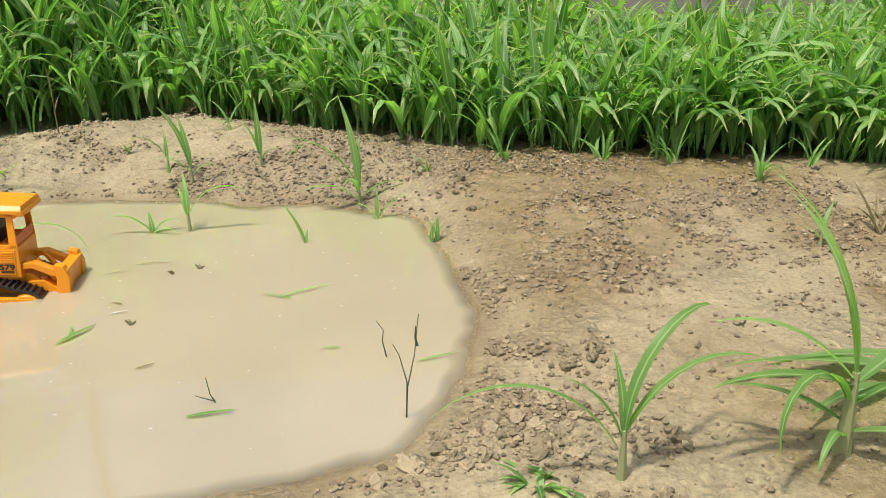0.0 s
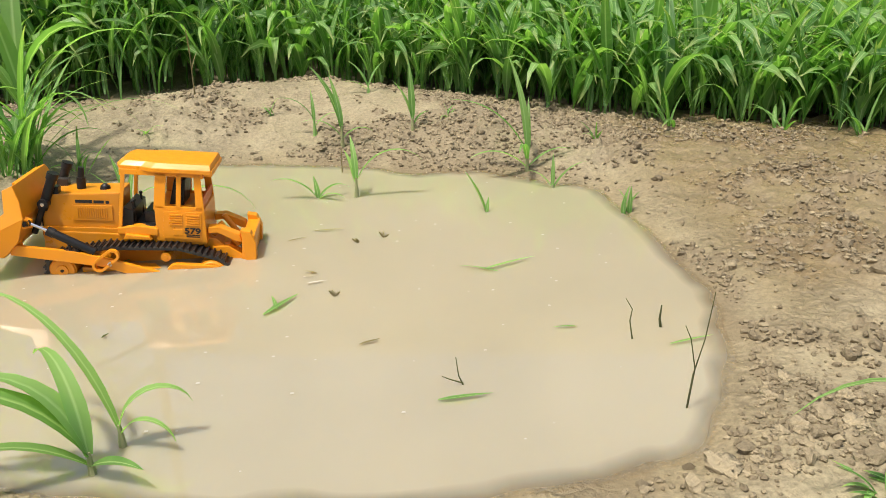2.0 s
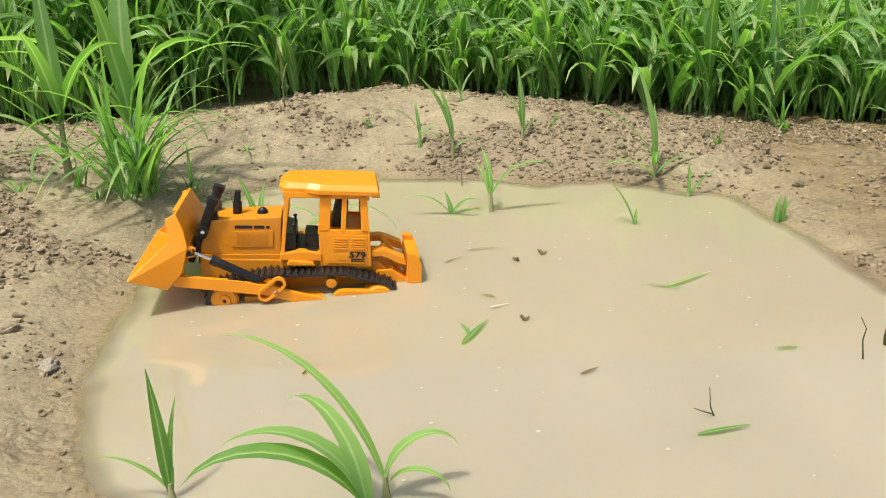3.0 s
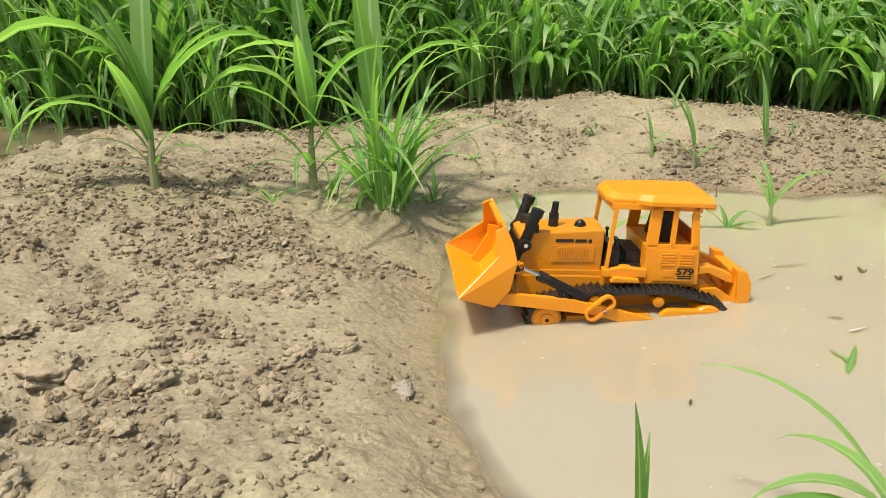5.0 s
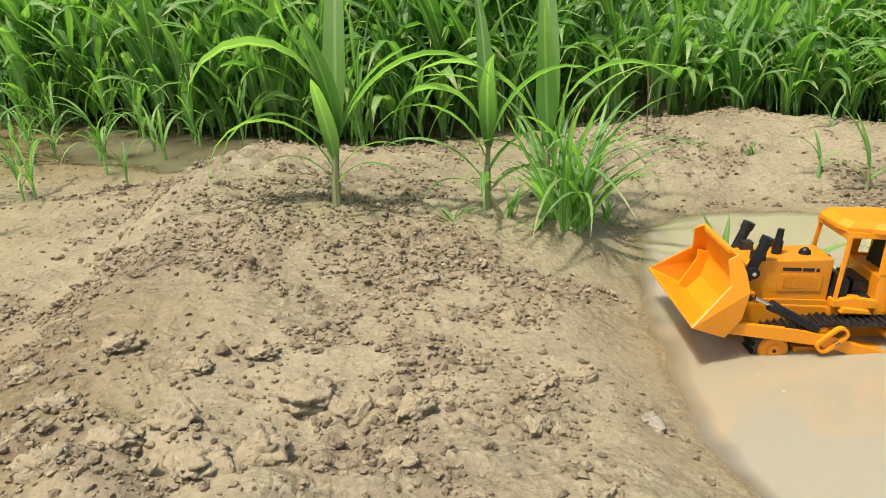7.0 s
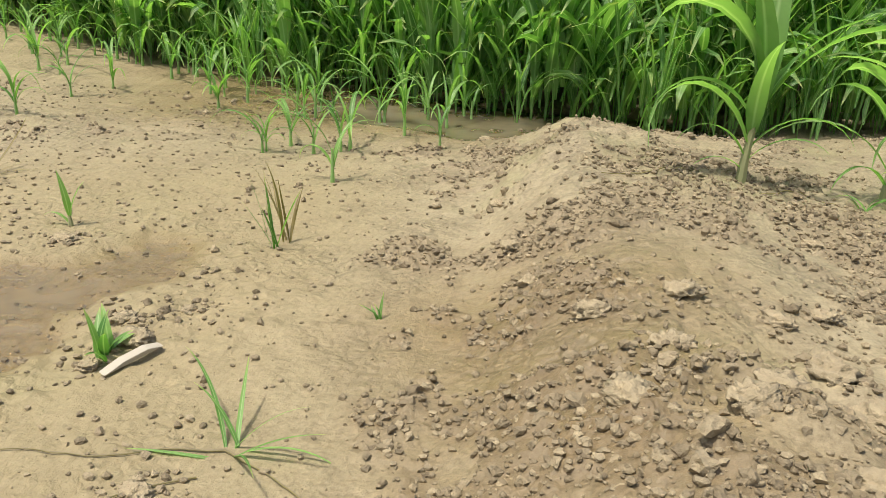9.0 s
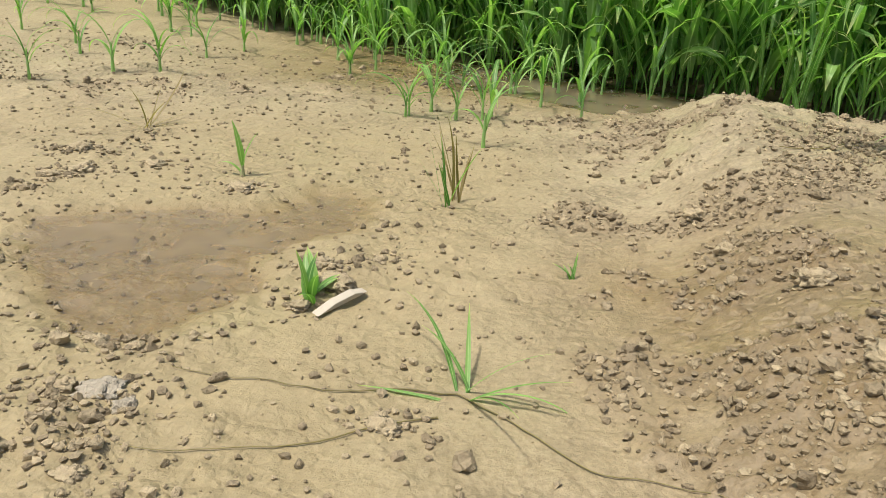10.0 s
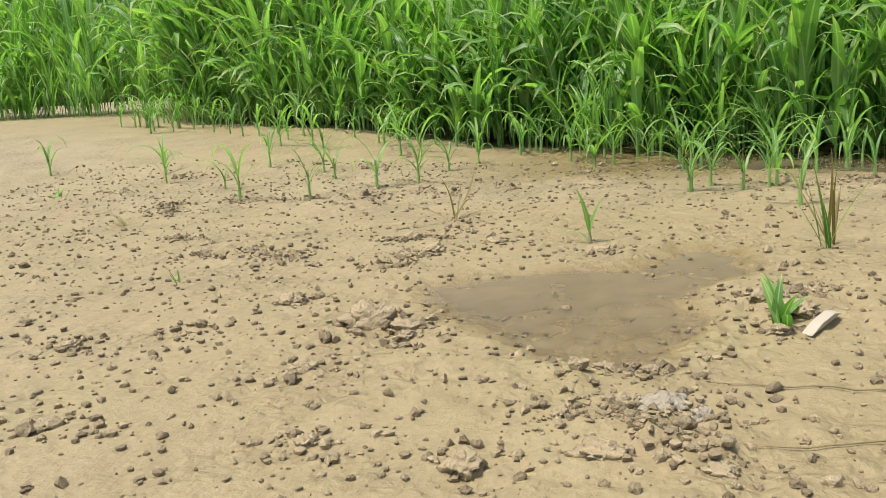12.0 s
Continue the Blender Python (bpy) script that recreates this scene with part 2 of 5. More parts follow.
# ---- ground ----
SHORE = [(-0.30, 0.93), (-0.20, 0.98), (-0.14, 1.05), (-0.09, 1.16), (-0.05, 1.26), (-0.06, 1.43), (-0.06, 1.59), (-0.09, 1.76), (-0.20, 1.84),
         (-0.29, 1.89), (-0.40, 1.90), (-0.52, 1.96), (-0.70, 2.0), (-0.84, 2.02), (-0.96, 1.99), (-1.02, 1.9), (-1.05, 1.80), (-1.085, 1.66), (-1.09, 1.45),
         (-1.095, 1.30), (-1.07, 1.18), (-1.03, 1.09), (-0.93, 1.01), (-0.80, 0.965), (-0.65, 0.94), (-0.48, 0.91)]
PUDDLE = [(-2.67, 1.45), (-2.55, 1.53), (-2.44, 1.58), (-2.40, 1.68), (-2.33, 1.66), (-2.33, 1.55), (-2.38, 1.45), (-2.38, 1.3), (-2.42, 1.22),
          (-2.50, 1.22), (-2.57, 1.28), (-2.65, 1.36)]
STRIP = [(-2.45, 2.70), (-2.2, 2.55), (-1.98, 2.46), (-1.85, 2.5), (-1.6, 2.56), (-1.35, 2.57), (-1.2, 2.66), (-1.5, 2.80), (-1.9, 2.88), (-2.4, 3.0)]
CREST = [(-1.25, 2.2, 0.05), (-1.02, 2.27, 0.075), (-0.84, 2.36, 0.10), (-0.62, 2.40, 0.105), (-0.40, 2.29, 0.085), (-0.20, 2.08, 0.06), (0.02, 1.97, 0.045),
         (0.20, 1.86, 0.035), (0.55, 1.80, 0.03), (1.2, 1.75, 0.03)]


def signed(px, py, outline):
    """Distance to a closed outline, negative inside."""
    d, inside = np.full(px.shape, 1e9), np.zeros(px.shape, bool)
    k = len(outline)
    for i in range(k):
        (ax, ay), (bx, by) = outline[i], outline[(i + 1) % k]
        s = np.clip(((px - ax) * (bx - ax) + (py - ay) * (by - ay)) / ((bx - ax) ** 2 + (by - ay) ** 2), 0, 1)
        d = np.minimum(d, np.hypot(px - ax - s * (bx - ax), py - ay - s * (by - ay)))
        cross = ((ay > py) != (by > py)) & (px < (bx - ax) * (py - ay) / (by - ay + 1e-12) + ax)
        inside ^= cross
    return np.where(inside, -d, d)


def value_noise(px, py, scale, seed):
    """Smooth lattice noise from -1 to 1."""
    x, y = px * scale, py * scale
    i, j = np.floor(x).astype(np.int64), np.floor(y).astype(np.int64)
    u, v = x - i, y - j
    u, v = u * u * (3 - 2 * u), v * v * (3 - 2 * v)

    def at(a, b):
        h = (a * 374761393 + b * 668265263 + seed * 974711) & 0x7FFFFFFF
        h = ((h ^ (h >> 13)) * 1274126177) & 0x7FFFFFFF
        return ((h ^ (h >> 16)) & 0xFFFF) / 32767.5 - 1

    return (at(i, j) * (1 - u) + at(i + 1, j) * u) * (1 - v) + (at(i, j + 1) * (1 - u) + at(i + 1, j + 1) * u) * v


def step(x, a, b):
    s = np.clip((x - a) / (b - a), 0, 1)
    return s * s * (3 - 2 * s)


def cluster(px, py):
    """How crumbly the mud is, 0 to 1: torn patches with smooth mud between them."""
    c = 0.6 * value_noise(px, py, 3.7, 71) + 0.55 * value_noise(px, py, 10.5, 72) + 0.35 * value_noise(px, py, 25, 73)
    c = c + 0.16 * step(px, -1.98, -1.8) * step(-px, 1.12, 1.35) * step(-py, -2.1, -1.5) - 0.40 * step(-px, 1.98, 2.2) + 0.12 * step(px, 0.1, 0.3)
    c = c + 0.25 * step(px, -0.12, -0.02) * step(-px, -0.22, 0.0) - 0.9 * step(px, 0.08, 0.2) * step(-py, -1.35, -1.2)
    c = c + 0.5 * np.exp(-(((px + 1.58) / 0.26) ** 2 + ((py - 1.18) / 0.17) ** 2))
    c = c + 0.4 * step(py, 1.86, 1.98) * step(px, -1.15, -0.98) * step(-px, -0.3, 0.0)
    return step(c, 0.16, 0.6)


def ground(px, py):
    """Height and wetness of the mud."""
    px, py = np.asarray(px, float), np.asarray(py, float)
    wob = 0.012 * value_noise(px, py, 9, 3) + 0.006 * value_noise(px, py, 31, 4)
    d = signed(px, py, SHORE) + wob
    h = np.where(d < 0, np.maximum(-0.075, np.where(d > -0.05, 0.14 * d, -0.007 + 0.3 * (d + 0.05))), np.minimum(0.012, 0.16 * d))
    out = step(d, 0.0, 0.14)
    # bank behind the pond
    best, top = np.full(px.shape, 1e9), np.zeros(px.shape)
    for (ax, ay, ah), (bx, by, bh) in zip(CREST, CREST[1:]):
        s = np.clip(((px - ax) * (bx - ax) + (py - ay) * (by - ay)) / ((bx - ax) ** 2 + (by - ay) ** 2), 0, 1)
        q = np.hypot(px - ax - s * (bx - ax), py - ay - s * (by - ay))
        top = np.where(q < best, ah + s * (bh - ah), top)
        best = np.minimum(best, q)
    bank = 0.67 * top * np.exp(-(best / 0.21) ** 2)
    # broad heap between the pond and the flat
    heap = step(px, -1.96, -1.75) * step(-py, -2.52, -2.30)
    ridge = np.interp(px, [-1.75, -1.62, -1.5, -1.35, -1.12, -0.95], [0.094, 0.082, 0.058, 0.046, 0.022, 0.0])
    heap = heap * ridge * (0.86 + 0.2 * step(py, 1.3, 1.9) - 0.3 * step(py, 2.0, 2.3) + 0.14 * value_noise(px, py, 3.1, 7))
    bed = np.where(d < 0, h, h + out * np.maximum(bank, heap))
    # right bank and the flat beyond the heap
    bed = bed + 0.012 * step(px, 0.0, 0.35) * out
    bed = bed + step(-px, 2.6, 4.0) * step(py, 2.2, 3.4) * 0.10 + step(-px, 4.0, 5.5) * 0.07 * step(py, 2.2, 3.4)
    pud = signed(px, py, PUDDLE) + wob * 1.6
    flat = step(-px, 1.85, 2.1)
    bed = bed + flat * (0.004 * value_noise(px, py, 2.3, 11)) - 0.012 * step(-pud, -0.05, 0.03)
    strip = signed(px, py, STRIP) + wob * 2
    bed = bed * (1 - 0.8 * step(-strip, -0.04, 0.03)) - 0.010 * step(-strip, -0.04, 0.05)
    # lumps, rougher on the heap and the banks
    torn = np.exp(-(((px + 1.58) / 0.26) ** 2 + ((py - 1.18) / 0.17) ** 2))
    bed = bed + torn * out * (0.026 * np.abs(value_noise(px, py, 12, 41)) + 0.014 * np.abs(value_noise(px, py, 27, 42)) - 0.008)
    rough = np.clip(0.25 + heap * 9 + np.minimum(bank, 0.05) * 8, 0, 1.0) * out
    patch = np.clip(value_noise(px, py, 4.2, 21) + 0.35, 0, 1)
    bed = bed + rough * (0.010 * value_noise(px, py, 7, 5) + patch * (0.016 * np.abs(value_noise(px, py, 17, 6)) + 0.011 * np.abs(value_noise(px, py, 34, 12)) + 0.005 * value_noise(px, py, 55, 8)))
    cake = cluster(px, py)
    crust = np.clip(0.65 * value_noise(px, py, 62, 61) + 0.55 * value_noise(px, py, 118, 62) + 0.1, 0, 1)
    bed = bed + out * cake * (0.011 * crust + 0.004 * np.abs(value_noise(px, py, 24, 63)))
    bed = bed + out * patch * (0.004 * value_noise(px, py, 50, 9)) + 0.0008 * value_noise(px, py, 95, 10) * out
    wet = np.clip(0.4 * (1 - step(d, 0.0, 0.09)) + 0.9 * (1 - step(pud, -0.01, 0.05)) + 0.7 * (1 - step(strip, -0.01, 0.06)) + 0.95 * step(py, 2.2, 2.6) * step(-px, 1.75, 1.95) * step(px, -3.2, -2.5), 0, 1)
    wet = np.maximum(wet, 0.95 * step(px, -0.1, 0.1) * step(value_noise(px, py, 2.6, 31) + 0.3 * value_noise(px, py, 9, 32), -0.35, 0.4))
    # churned wet flank of the heap
    flank = step(px, -2.15, -1.9) * step(-px, 1.52, 1.78) * step(-py, -1.75, -1.4)
    wet = np.maximum(wet, flank * (0.75 + 0.25 * value_noise(px, py, 5.0, 33)))
    return bed, wet


def height(x, y):
    return float(ground(np.array([x]), np.array([y]))[0][0])


def axis_steps(lo, hi, fine, far):
    mid = np.arange(lo, hi, fine)
    grow = [0.03 * 1.35 ** k for k in range(40)]
    out = np.cumsum(grow)
    out = out[out < far]
    return np.concatenate([(lo - out)[::-1], mid, hi + out])


gx, gy = axis_steps(-3.7, 0.85, 0.0056, 300), axis_steps(0.76, 2.6, 0.0052, 300)
X, Y = np.meshgrid(gx, gy)
Z, W = ground(X, Y)
Z = np.where((Y > 6) | (np.abs(X + 1.5) > 8) | (Y < -4), np.clip(Z, -0.02, 0.17), Z)
plain = step(-Y, -0.74, -0.58)                    # untrodden mud behind the walk
Z, W = Z * (1 - plain) + 0.012 * plain, W * (1 - plain)
idx = np.arange(X.size).reshape(X.shape)
quads = np.stack([idx[:-1, :-1], idx[:-1, 1:], idx[1:, 1:], idx[1:, :-1]], -1).reshape(-1, 4)
ground_ob = new("ground", mesh_of("ground", np.stack([X, Y, Z], -1).reshape(-1, 3), quads, MUD, True, {"wet": W, "torn": cluster(X, Y) * (1 - plain), "dry": step(-X, 1.9, 2.25) * np.clip(0.7 + 0.6 * value_noise(X, Y, 1.7, 51), 0, 1)}))
tagged(ground_ob, "pale tan mud ground, lumpy heaps and wet edges", "ground", kind="structure")


def pool(name, outline, level, grow, label, mat):
    xs = [p[0] for p in outline]
    ys = [p[1] for p in outline]
    ax, ay = np.arange(min(xs) - grow, max(xs) + grow, 0.012), np.arange(min(ys) - grow, max(ys) + grow, 0.012)
    px, py = np.meshgrid(ax, ay)
    dep = level - ground(px, py)[0]
    k = np.arange(px.size).reshape(px.shape)
    f = np.stack([k[:-1, :-1], k[:-1, 1:], k[1:, 1:], k[1:, :-1]], -1).reshape(-1, 4)
    keep = (dep.ravel()[f] > -0.004).any(1) & (signed(px, py, outline).ravel()[f] < grow * 0.8).all(1)
    ob = new(name, mesh_of(name, np.stack([px, py, np.full(px.shape, level)], -1).reshape(-1, 3), f[keep], mat, True, {"depth": dep}))
    return tagged(ob, label, "water", kind="structure")


pool("water", SHORE, 0.0, 0.10, "opaque milky tan muddy pond water, still and glossy", WATER)
pool("puddle_water", PUDDLE, height(-2.48, 1.38) + 0.004, 0.08, "shallow brown puddle of clear water over mud", PUDDLE_WATER)


pool("ditch_water", STRIP, 0.002, 0.06, "thin sheet of muddy water along the foot of the grass", STRIP_WATER)


# ---- leaves and plants ----
def ribbons(base, azimuth, elevation, droop, length, width, twist, n=6, fold=0.25, power=1.4):
    """Many curved, folded leaf blades at once: vertices, quads and where on the blade each vertex lies."""
    N = len(length)
    s = np.linspace(0, 1, n + 1)
    el = elevation[:, None] - droop[:, None] * s[None] ** power
    ds = length[:, None] / n
    hor = np.concatenate([np.zeros((N, 1)), np.cumsum(np.cos((el[:, 1:] + el[:, :-1]) / 2) * ds, 1)], 1)
    up = np.concatenate([np.zeros((N, 1)), np.cumsum(np.sin((el[:, 1:] + el[:, :-1]) / 2) * ds, 1)], 1)
    az = azimuth[:, None] + twist[:, None] * s[None]
    cx = base[:, 0, None] + hor * np.cos(az)
    cy = base[:, 1, None] + hor * np.sin(az)
    cz = base[:, 2, None] + up
    w = width[:, None] / 2 * (0.35 + 0.65 * np.minimum(1, s * 4) ** 0.8)[None] * (1 - s[None] ** 2.4) + 0.0002
    roll = twist[:, None] * 1.5 * s[None]
    sx, sy, sz = -np.sin(az) * np.cos(roll), np.cos(az) * np.cos(roll), np.sin(roll)
    nx, ny, nz = -np.sin(el) * np.cos(az), -np.sin(el) * np.sin(az), np.cos(el)
    rows = []
    for side in (-1, 0, 1):
        lift = w * fold * abs(side)
        rows.append(np.stack([cx + side * w * sx + lift * nx, cy + side * w * sy + lift * ny, cz + side * w * sz + lift * nz], -1))
    v = np.stack(rows, 2)                                   # N, n+1, 3, xyz
    k = np.arange(N)[:, None, None] * (n + 1) * 3 + np.arange(n)[None, :, None] * 3 + np.arange(2)[None, None]
    f = np.stack([k, k + 1, k + 4, k + 3], -1).reshape(-1, 4)
    across = np.broadcast_to(np.array([-1.0, 0, 1.0]), (N, n + 1, 3))
    along = np.broadcast_to(s[None, :, None], (N, n + 1, 3))
    return v.reshape(-1, 3), f, across.ravel(), along.ravel()


def leaf_mesh(name, base, az, el, droop, length, width, twist, mat, n=10, fold=0.25, power=1.4):
    one = lambda q: np.array([q], float)
    v, f, a, s = ribbons(np.array([base], float), one(radians(az)), one(radians(el)), one(radians(droop)), one(length), one(width), one(radians(twist)), n, fold, power)
    return mesh_of(name, v, f, mat, True, {"across": a, "along": s})


def plant(name, x, y, stem, leaves, label, category="plant", group="", mat=None, lean=(0, 0), z=None, r=0.004):
    """A rooted plant: a tapered stem and single leaves (height share, azimuth, elevation, droop, length, width, twist)."""
    mat = mat or CORN
    zz = height(x, y) - 0.004 if z is None else z
    root = empty(name, pose(x, y, zz), label, category, group)
    if stem > 0:
        bm = bmesh.new()
        last = None
        for k in range(6):
            q = k / 5
            c = Vector((lean[0] * q * q * stem, lean[1] * q * q * stem, q * stem))
            ring = [bm.verts.new(c + Vector((math.cos(a), math.sin(a), 0)) * r * (1.25 - 0.8 * q)) for a in [i * math.pi / 4 for i in range(8)]]
            if last:
                for i in range(8):
                    bm.faces.new((last[i], last[(i + 1) % 8], ring[(i + 1) % 8], ring[i]))
            last = ring
        bm.faces.new(last)
        smooth(part("stem", bm, STEM if mat is CORN else mat, root))
    for share, az, el, droop, length, width, twist in leaves:
        b = (lean[0] * share * share * stem, lean[1] * share * share * stem, share * stem)
        part("leaf", leaf_mesh("leaf", b, az, el, droop, length, width, twist, mat), mat, root)
    return root


rnd = random.Random(5)

# front edge of the tall grass, from far beyond the flat to the right bank
EDGE = [(-14.0, 7.8), (-9.0, 5.6), (-5.4, 4.4), (-3.9, 3.55), (-3.05, 3.2), (-2.45, 2.95), (-1.95, 2.76), (-1.5, 2.66), (-1.1, 2.66), (-0.6, 2.7), (-0.2, 2.45), (0.1, 2.18), (0.35, 2.04), (0.6, 1.94),
        (1.1, 1.86), (2.4, 1.82)]


def edge_y(x):
    return np.interp(x, [p[0] for p in EDGE], [p[1] for p in EDGE])


def grass_stand():
    g = np.random.default_rng(11)
    base, az, el, dr, ln, wd, tw = [], [], [], [], [], [], []

    def add(b, a, e, d, l, w, t):
        base.append(b), az.append(a), el.append(e), dr.append(d), ln.append(l), wd.append(w), tw.append(t)

    count = 5600
    px = np.where(g.random(count) < 0.82, g.uniform(-4.8, 2.4, count), g.uniform(-13, -4.8, count))
    back = g.random(count) ** 1.35 * 2.3
    back = back * (1 - 0.5 * step(px, -0.7, -0.2))
    py = edge_y(px) + back + 0.05 * value_noise(px, np.zeros_like(px), 3.0, 5) + g.normal(0, 0.04, count)
    pz = ground(px, py)[0] - 0.005
    tall_zone = 0.60 - 0.36 * step(px, -1.2, -0.35) + 0.25 * step(-px, 3.4, 5.0) + 0.3 * step(-px, 6, 9) + 0.08 * value_noise(px, py, 2.2, 9)
    tall = tall_zone * g.uniform(0.6, 1.1, count) * (0.5 + 0.5 * np.clip(back / 0.22, 0, 1))
    broad = g.random(count) < np.where(px < -0.2, 0.55, 0.55)
    for i in range(count):
        h, a0 = tall[i], g.uniform(0, 6.28)
        root = np.array((px[i], py[i], pz[i]))
        if broad[i]:
            k = g.integers(5, 8)
            add(root, a0, 1.5, g.uniform(0, 0.2), h * 0.8, 0.009, 0)
            for j in range(k):
                q = (j + 0.3 + 0.5 * g.random()) / k
                add(root + (0, 0, h * (0.12 + 0.62 * q)), a0 + j * 3.14 + g.normal(0, 0.45), g.uniform(1.1, 1.5), g.uniform(0.3, 1.2) if g.random() < 0.4 else g.uniform(1.5, 2.9), max(0.26, h * g.uniform(0.6, 1.0)) * (0.7 + 0.3 * q), g.uniform(0.030, 0.052) * (0.6 + 0.6 * h), g.normal(0, 0.45))
        else:
            k = g.integers(7, 12) if back[i] < 1.0 else g.integers(4, 7)
            add(root, a0, 1.5, g.uniform(0, 0.3), h * 0.7, 0.007, 0)
            for j in range(k):
                q = (j + g.random()) / k
                add(root + (g.normal(0, 0.010), g.normal(0, 0.010), h * 0.5 * q), a0 + j * 2.6 + g.normal(0, 0.6), g.uniform(1.1, 1.54), g.uniform(0.2, 2.0), max(0.2, h * g.uniform(0.5, 0.95)), g.uniform(0.008, 0.019) * (0.6 + 0.6 * h), g.normal(0, 0.5))
    v, f, a, s = ribbons(np.array(base), np.array(az), np.array(el), np.array(dr), np.array(ln), np.array(wd), np.array(tw), 6, 0.22, 1.7)
    ob = new("grass_stand", mesh_of("grass_stand", v, f, GRASS, True, {"across": a, "along": s}))
    tagged(ob, "dense stand of tall green fodder grass", "grass", kind="stuff")


grass_stand()


# ---- boundary wall behind the grass ----
def wall():
    bm = bmesh.new()
    box(bm, -1.6, 5.0, 3.75, 3.95, -0.1, 1.5, 0.01)
    bmesh.ops.rotate(bm, verts=bm.verts, cent=(0, 3.8, 0), matrix=Matrix.Rotation(radians(-6), 3, "Z"))
    w = part("wall_back", bm, CONCRETE)
    tagged(w, "rough dark grey concrete boundary wall behind the grass", "wall", kind="structure")
    bm = bmesh.new()
    tube(bm, (1.30, 3.50, -0.1), (1.30, 3.50, 1.4), 0.022)
    p = smooth(part("drain_pipe", bm, CONCRETE))
    tagged(p, "grey upright pipe in front of the concrete wall", "pipe")


wall()


# ---- tree behind the wall, mirrored in the pond ----
def tree():
    t = empty("tree", pose(-2.30, 6.56, -0.02), "slim tree with a bare trunk and a loose leafy crown", "tree")
    g = np.random.default_rng(4)
    bm = bmesh.new()
    pts = [Vector((0.05 * math.sin(k * 1.1), 0.04 * math.cos(k * 1.7), k * 0.8)) for k in range(10)]
    for k in range(9):
        tube(bm, pts[k], pts[k + 1] + (pts[k + 1] - pts[k]) * 0.03, 0.062 - 0.005 * k, 0.057 - 0.005 * k, 12)
    smooth(part("trunk", bm, BARK, t))
    leaf = ([], [], [], [], [], [], [])
    for k in range(16):
        z = 2.3 + k * 0.25 if k < 4 else 5.0 + (k - 4) * 0.18
        a = 2.6 + 0.45 * k if k < 4 else k * 2.4
        r = g.uniform(0.9, 2.2)
        start, end = Vector((0, 0, z)), Vector((r * math.cos(a), r * math.sin(a), z + g.uniform(0.1, 0.9)))
        bm = bmesh.new()
        tube(bm, start, end, 0.022, 0.008, 8)
        smooth(part("limb", bm, BARK, t))
        for _ in range(150):
            q = g.uniform(0.35, 1.05)
            b = start.lerp(end, q)
            for lst, val in zip(leaf, ((b.x + g.normal(0, 0.16), b.y + g.normal(0, 0.16), b.z + g.normal(0, 0.13)), g.uniform(0, 6.28), g.uniform(-0.6, 0.8), g.uniform(0, 1), g.uniform(0.12, 0.26), g.uniform(0.03, 0.07), g.normal(0, 0.3))):
                lst.append(val)
    v, f, a, s = ribbons(*[np.array(q) for q in leaf], 4, 0.2, 1.3)
    part("crown", mesh_of("crown", v, f, GRASS, True, {"across": a, "along": s}), GRASS, t)


tree()


# ---- corn plants and clumps on the heap ----
G1 = "corn plants on the heap"  # upright blades face the pond, hanging ones twist
plant("corn_plant", -1.525, 1.878, 0.12, [
    (0.95, 60, 86, 34, 0.38, 0.042, 25), (0.98, 235, 82, 42, 0.31, 0.043, -25), (0.94, 150, 80, 60, 0.30, 0.036, 30), (0.9, 175, 88, 170, 0.37, 0.044, 35), (0.85, 5, 66, 115, 0.36, 0.032, -30),
    (0.75, 176, 58, 150, 0.25, 0.026, 25), (0.66, 20, 76, 60, 0.24, 0.028, -25), (0.6, 250, 74, 50, 0.20, 0.030, 15), (0.45, 185, 68, 155, 0.30, 0.024, 30), (0.4, 0, 58, 125, 0.19, 0.015, -20),
    (0.3, 195, 60, 110, 0.16, 0.012, 8), (0.25, 330, 55, 100, 0.14, 0.011, 8), (0.15, 200, 40, 80, 0.10, 0.008, 0)],
    "tall young corn plant with broad green leaves on the mud heap", "corn plant", G1, CORN, (0.10, 0.0), r=0.007)
plant("corn_plant", -1.274, 1.938, 0.12, [
    (0.95, 95, 88, 25, 0.28, 0.034, 10), (0.9, 170, 80, 150, 0.26, 0.032, 40), (0.85, 350, 74, 90, 0.27, 0.028, -25), (0.9, 262, 80, 60, 0.22, 0.030, 10), (0.7, 190, 68, 120, 0.28, 0.020, 20),
    (0.5, 20, 62, 140, 0.22, 0.018, -20), (0.35, 180, 60, 110, 0.24, 0.015, -8), (0.3, 260, 55, 130, 0.18, 0.014, 5), (0.2, 205, 50, 110, 0.16, 0.012, 6), (0.2, 15, 50, 110, 0.16, 0.012, 6)],
    "young corn plant with arching leaves on the mud heap", "corn plant", G1, CORN, (0.05, 0.02), r=0.007)
plant("corn_plant", -1.165, 1.985, 0.11, [
    (0.95, 70, 86, 34, 0.40, 0.044, 20), (0.96, 250, 84, 30, 0.28, 0.040, 10), (0.9, 175, 72, 100, 0.34, 0.030, 30), (0.9, 5, 80, 130, 0.32, 0.032, -30), (0.75, 160, 66, 80, 0.30, 0.024, 20),
    (0.6, 20, 70, 95, 0.34, 0.020, -15), (0.45, 190, 58, 120, 0.26, 0.020, 25), (0.4, 340, 60, 120, 0.26, 0.018, -20), (0.3, 280, 55, 110, 0.20, 0.018, 5), (0.3, 100, 60, 80, 0.22, 0.018, 5)],
    "tall corn plant standing behind a grass clump", "corn plant", G1, CORN, (0.02, 0.02), r=0.008)


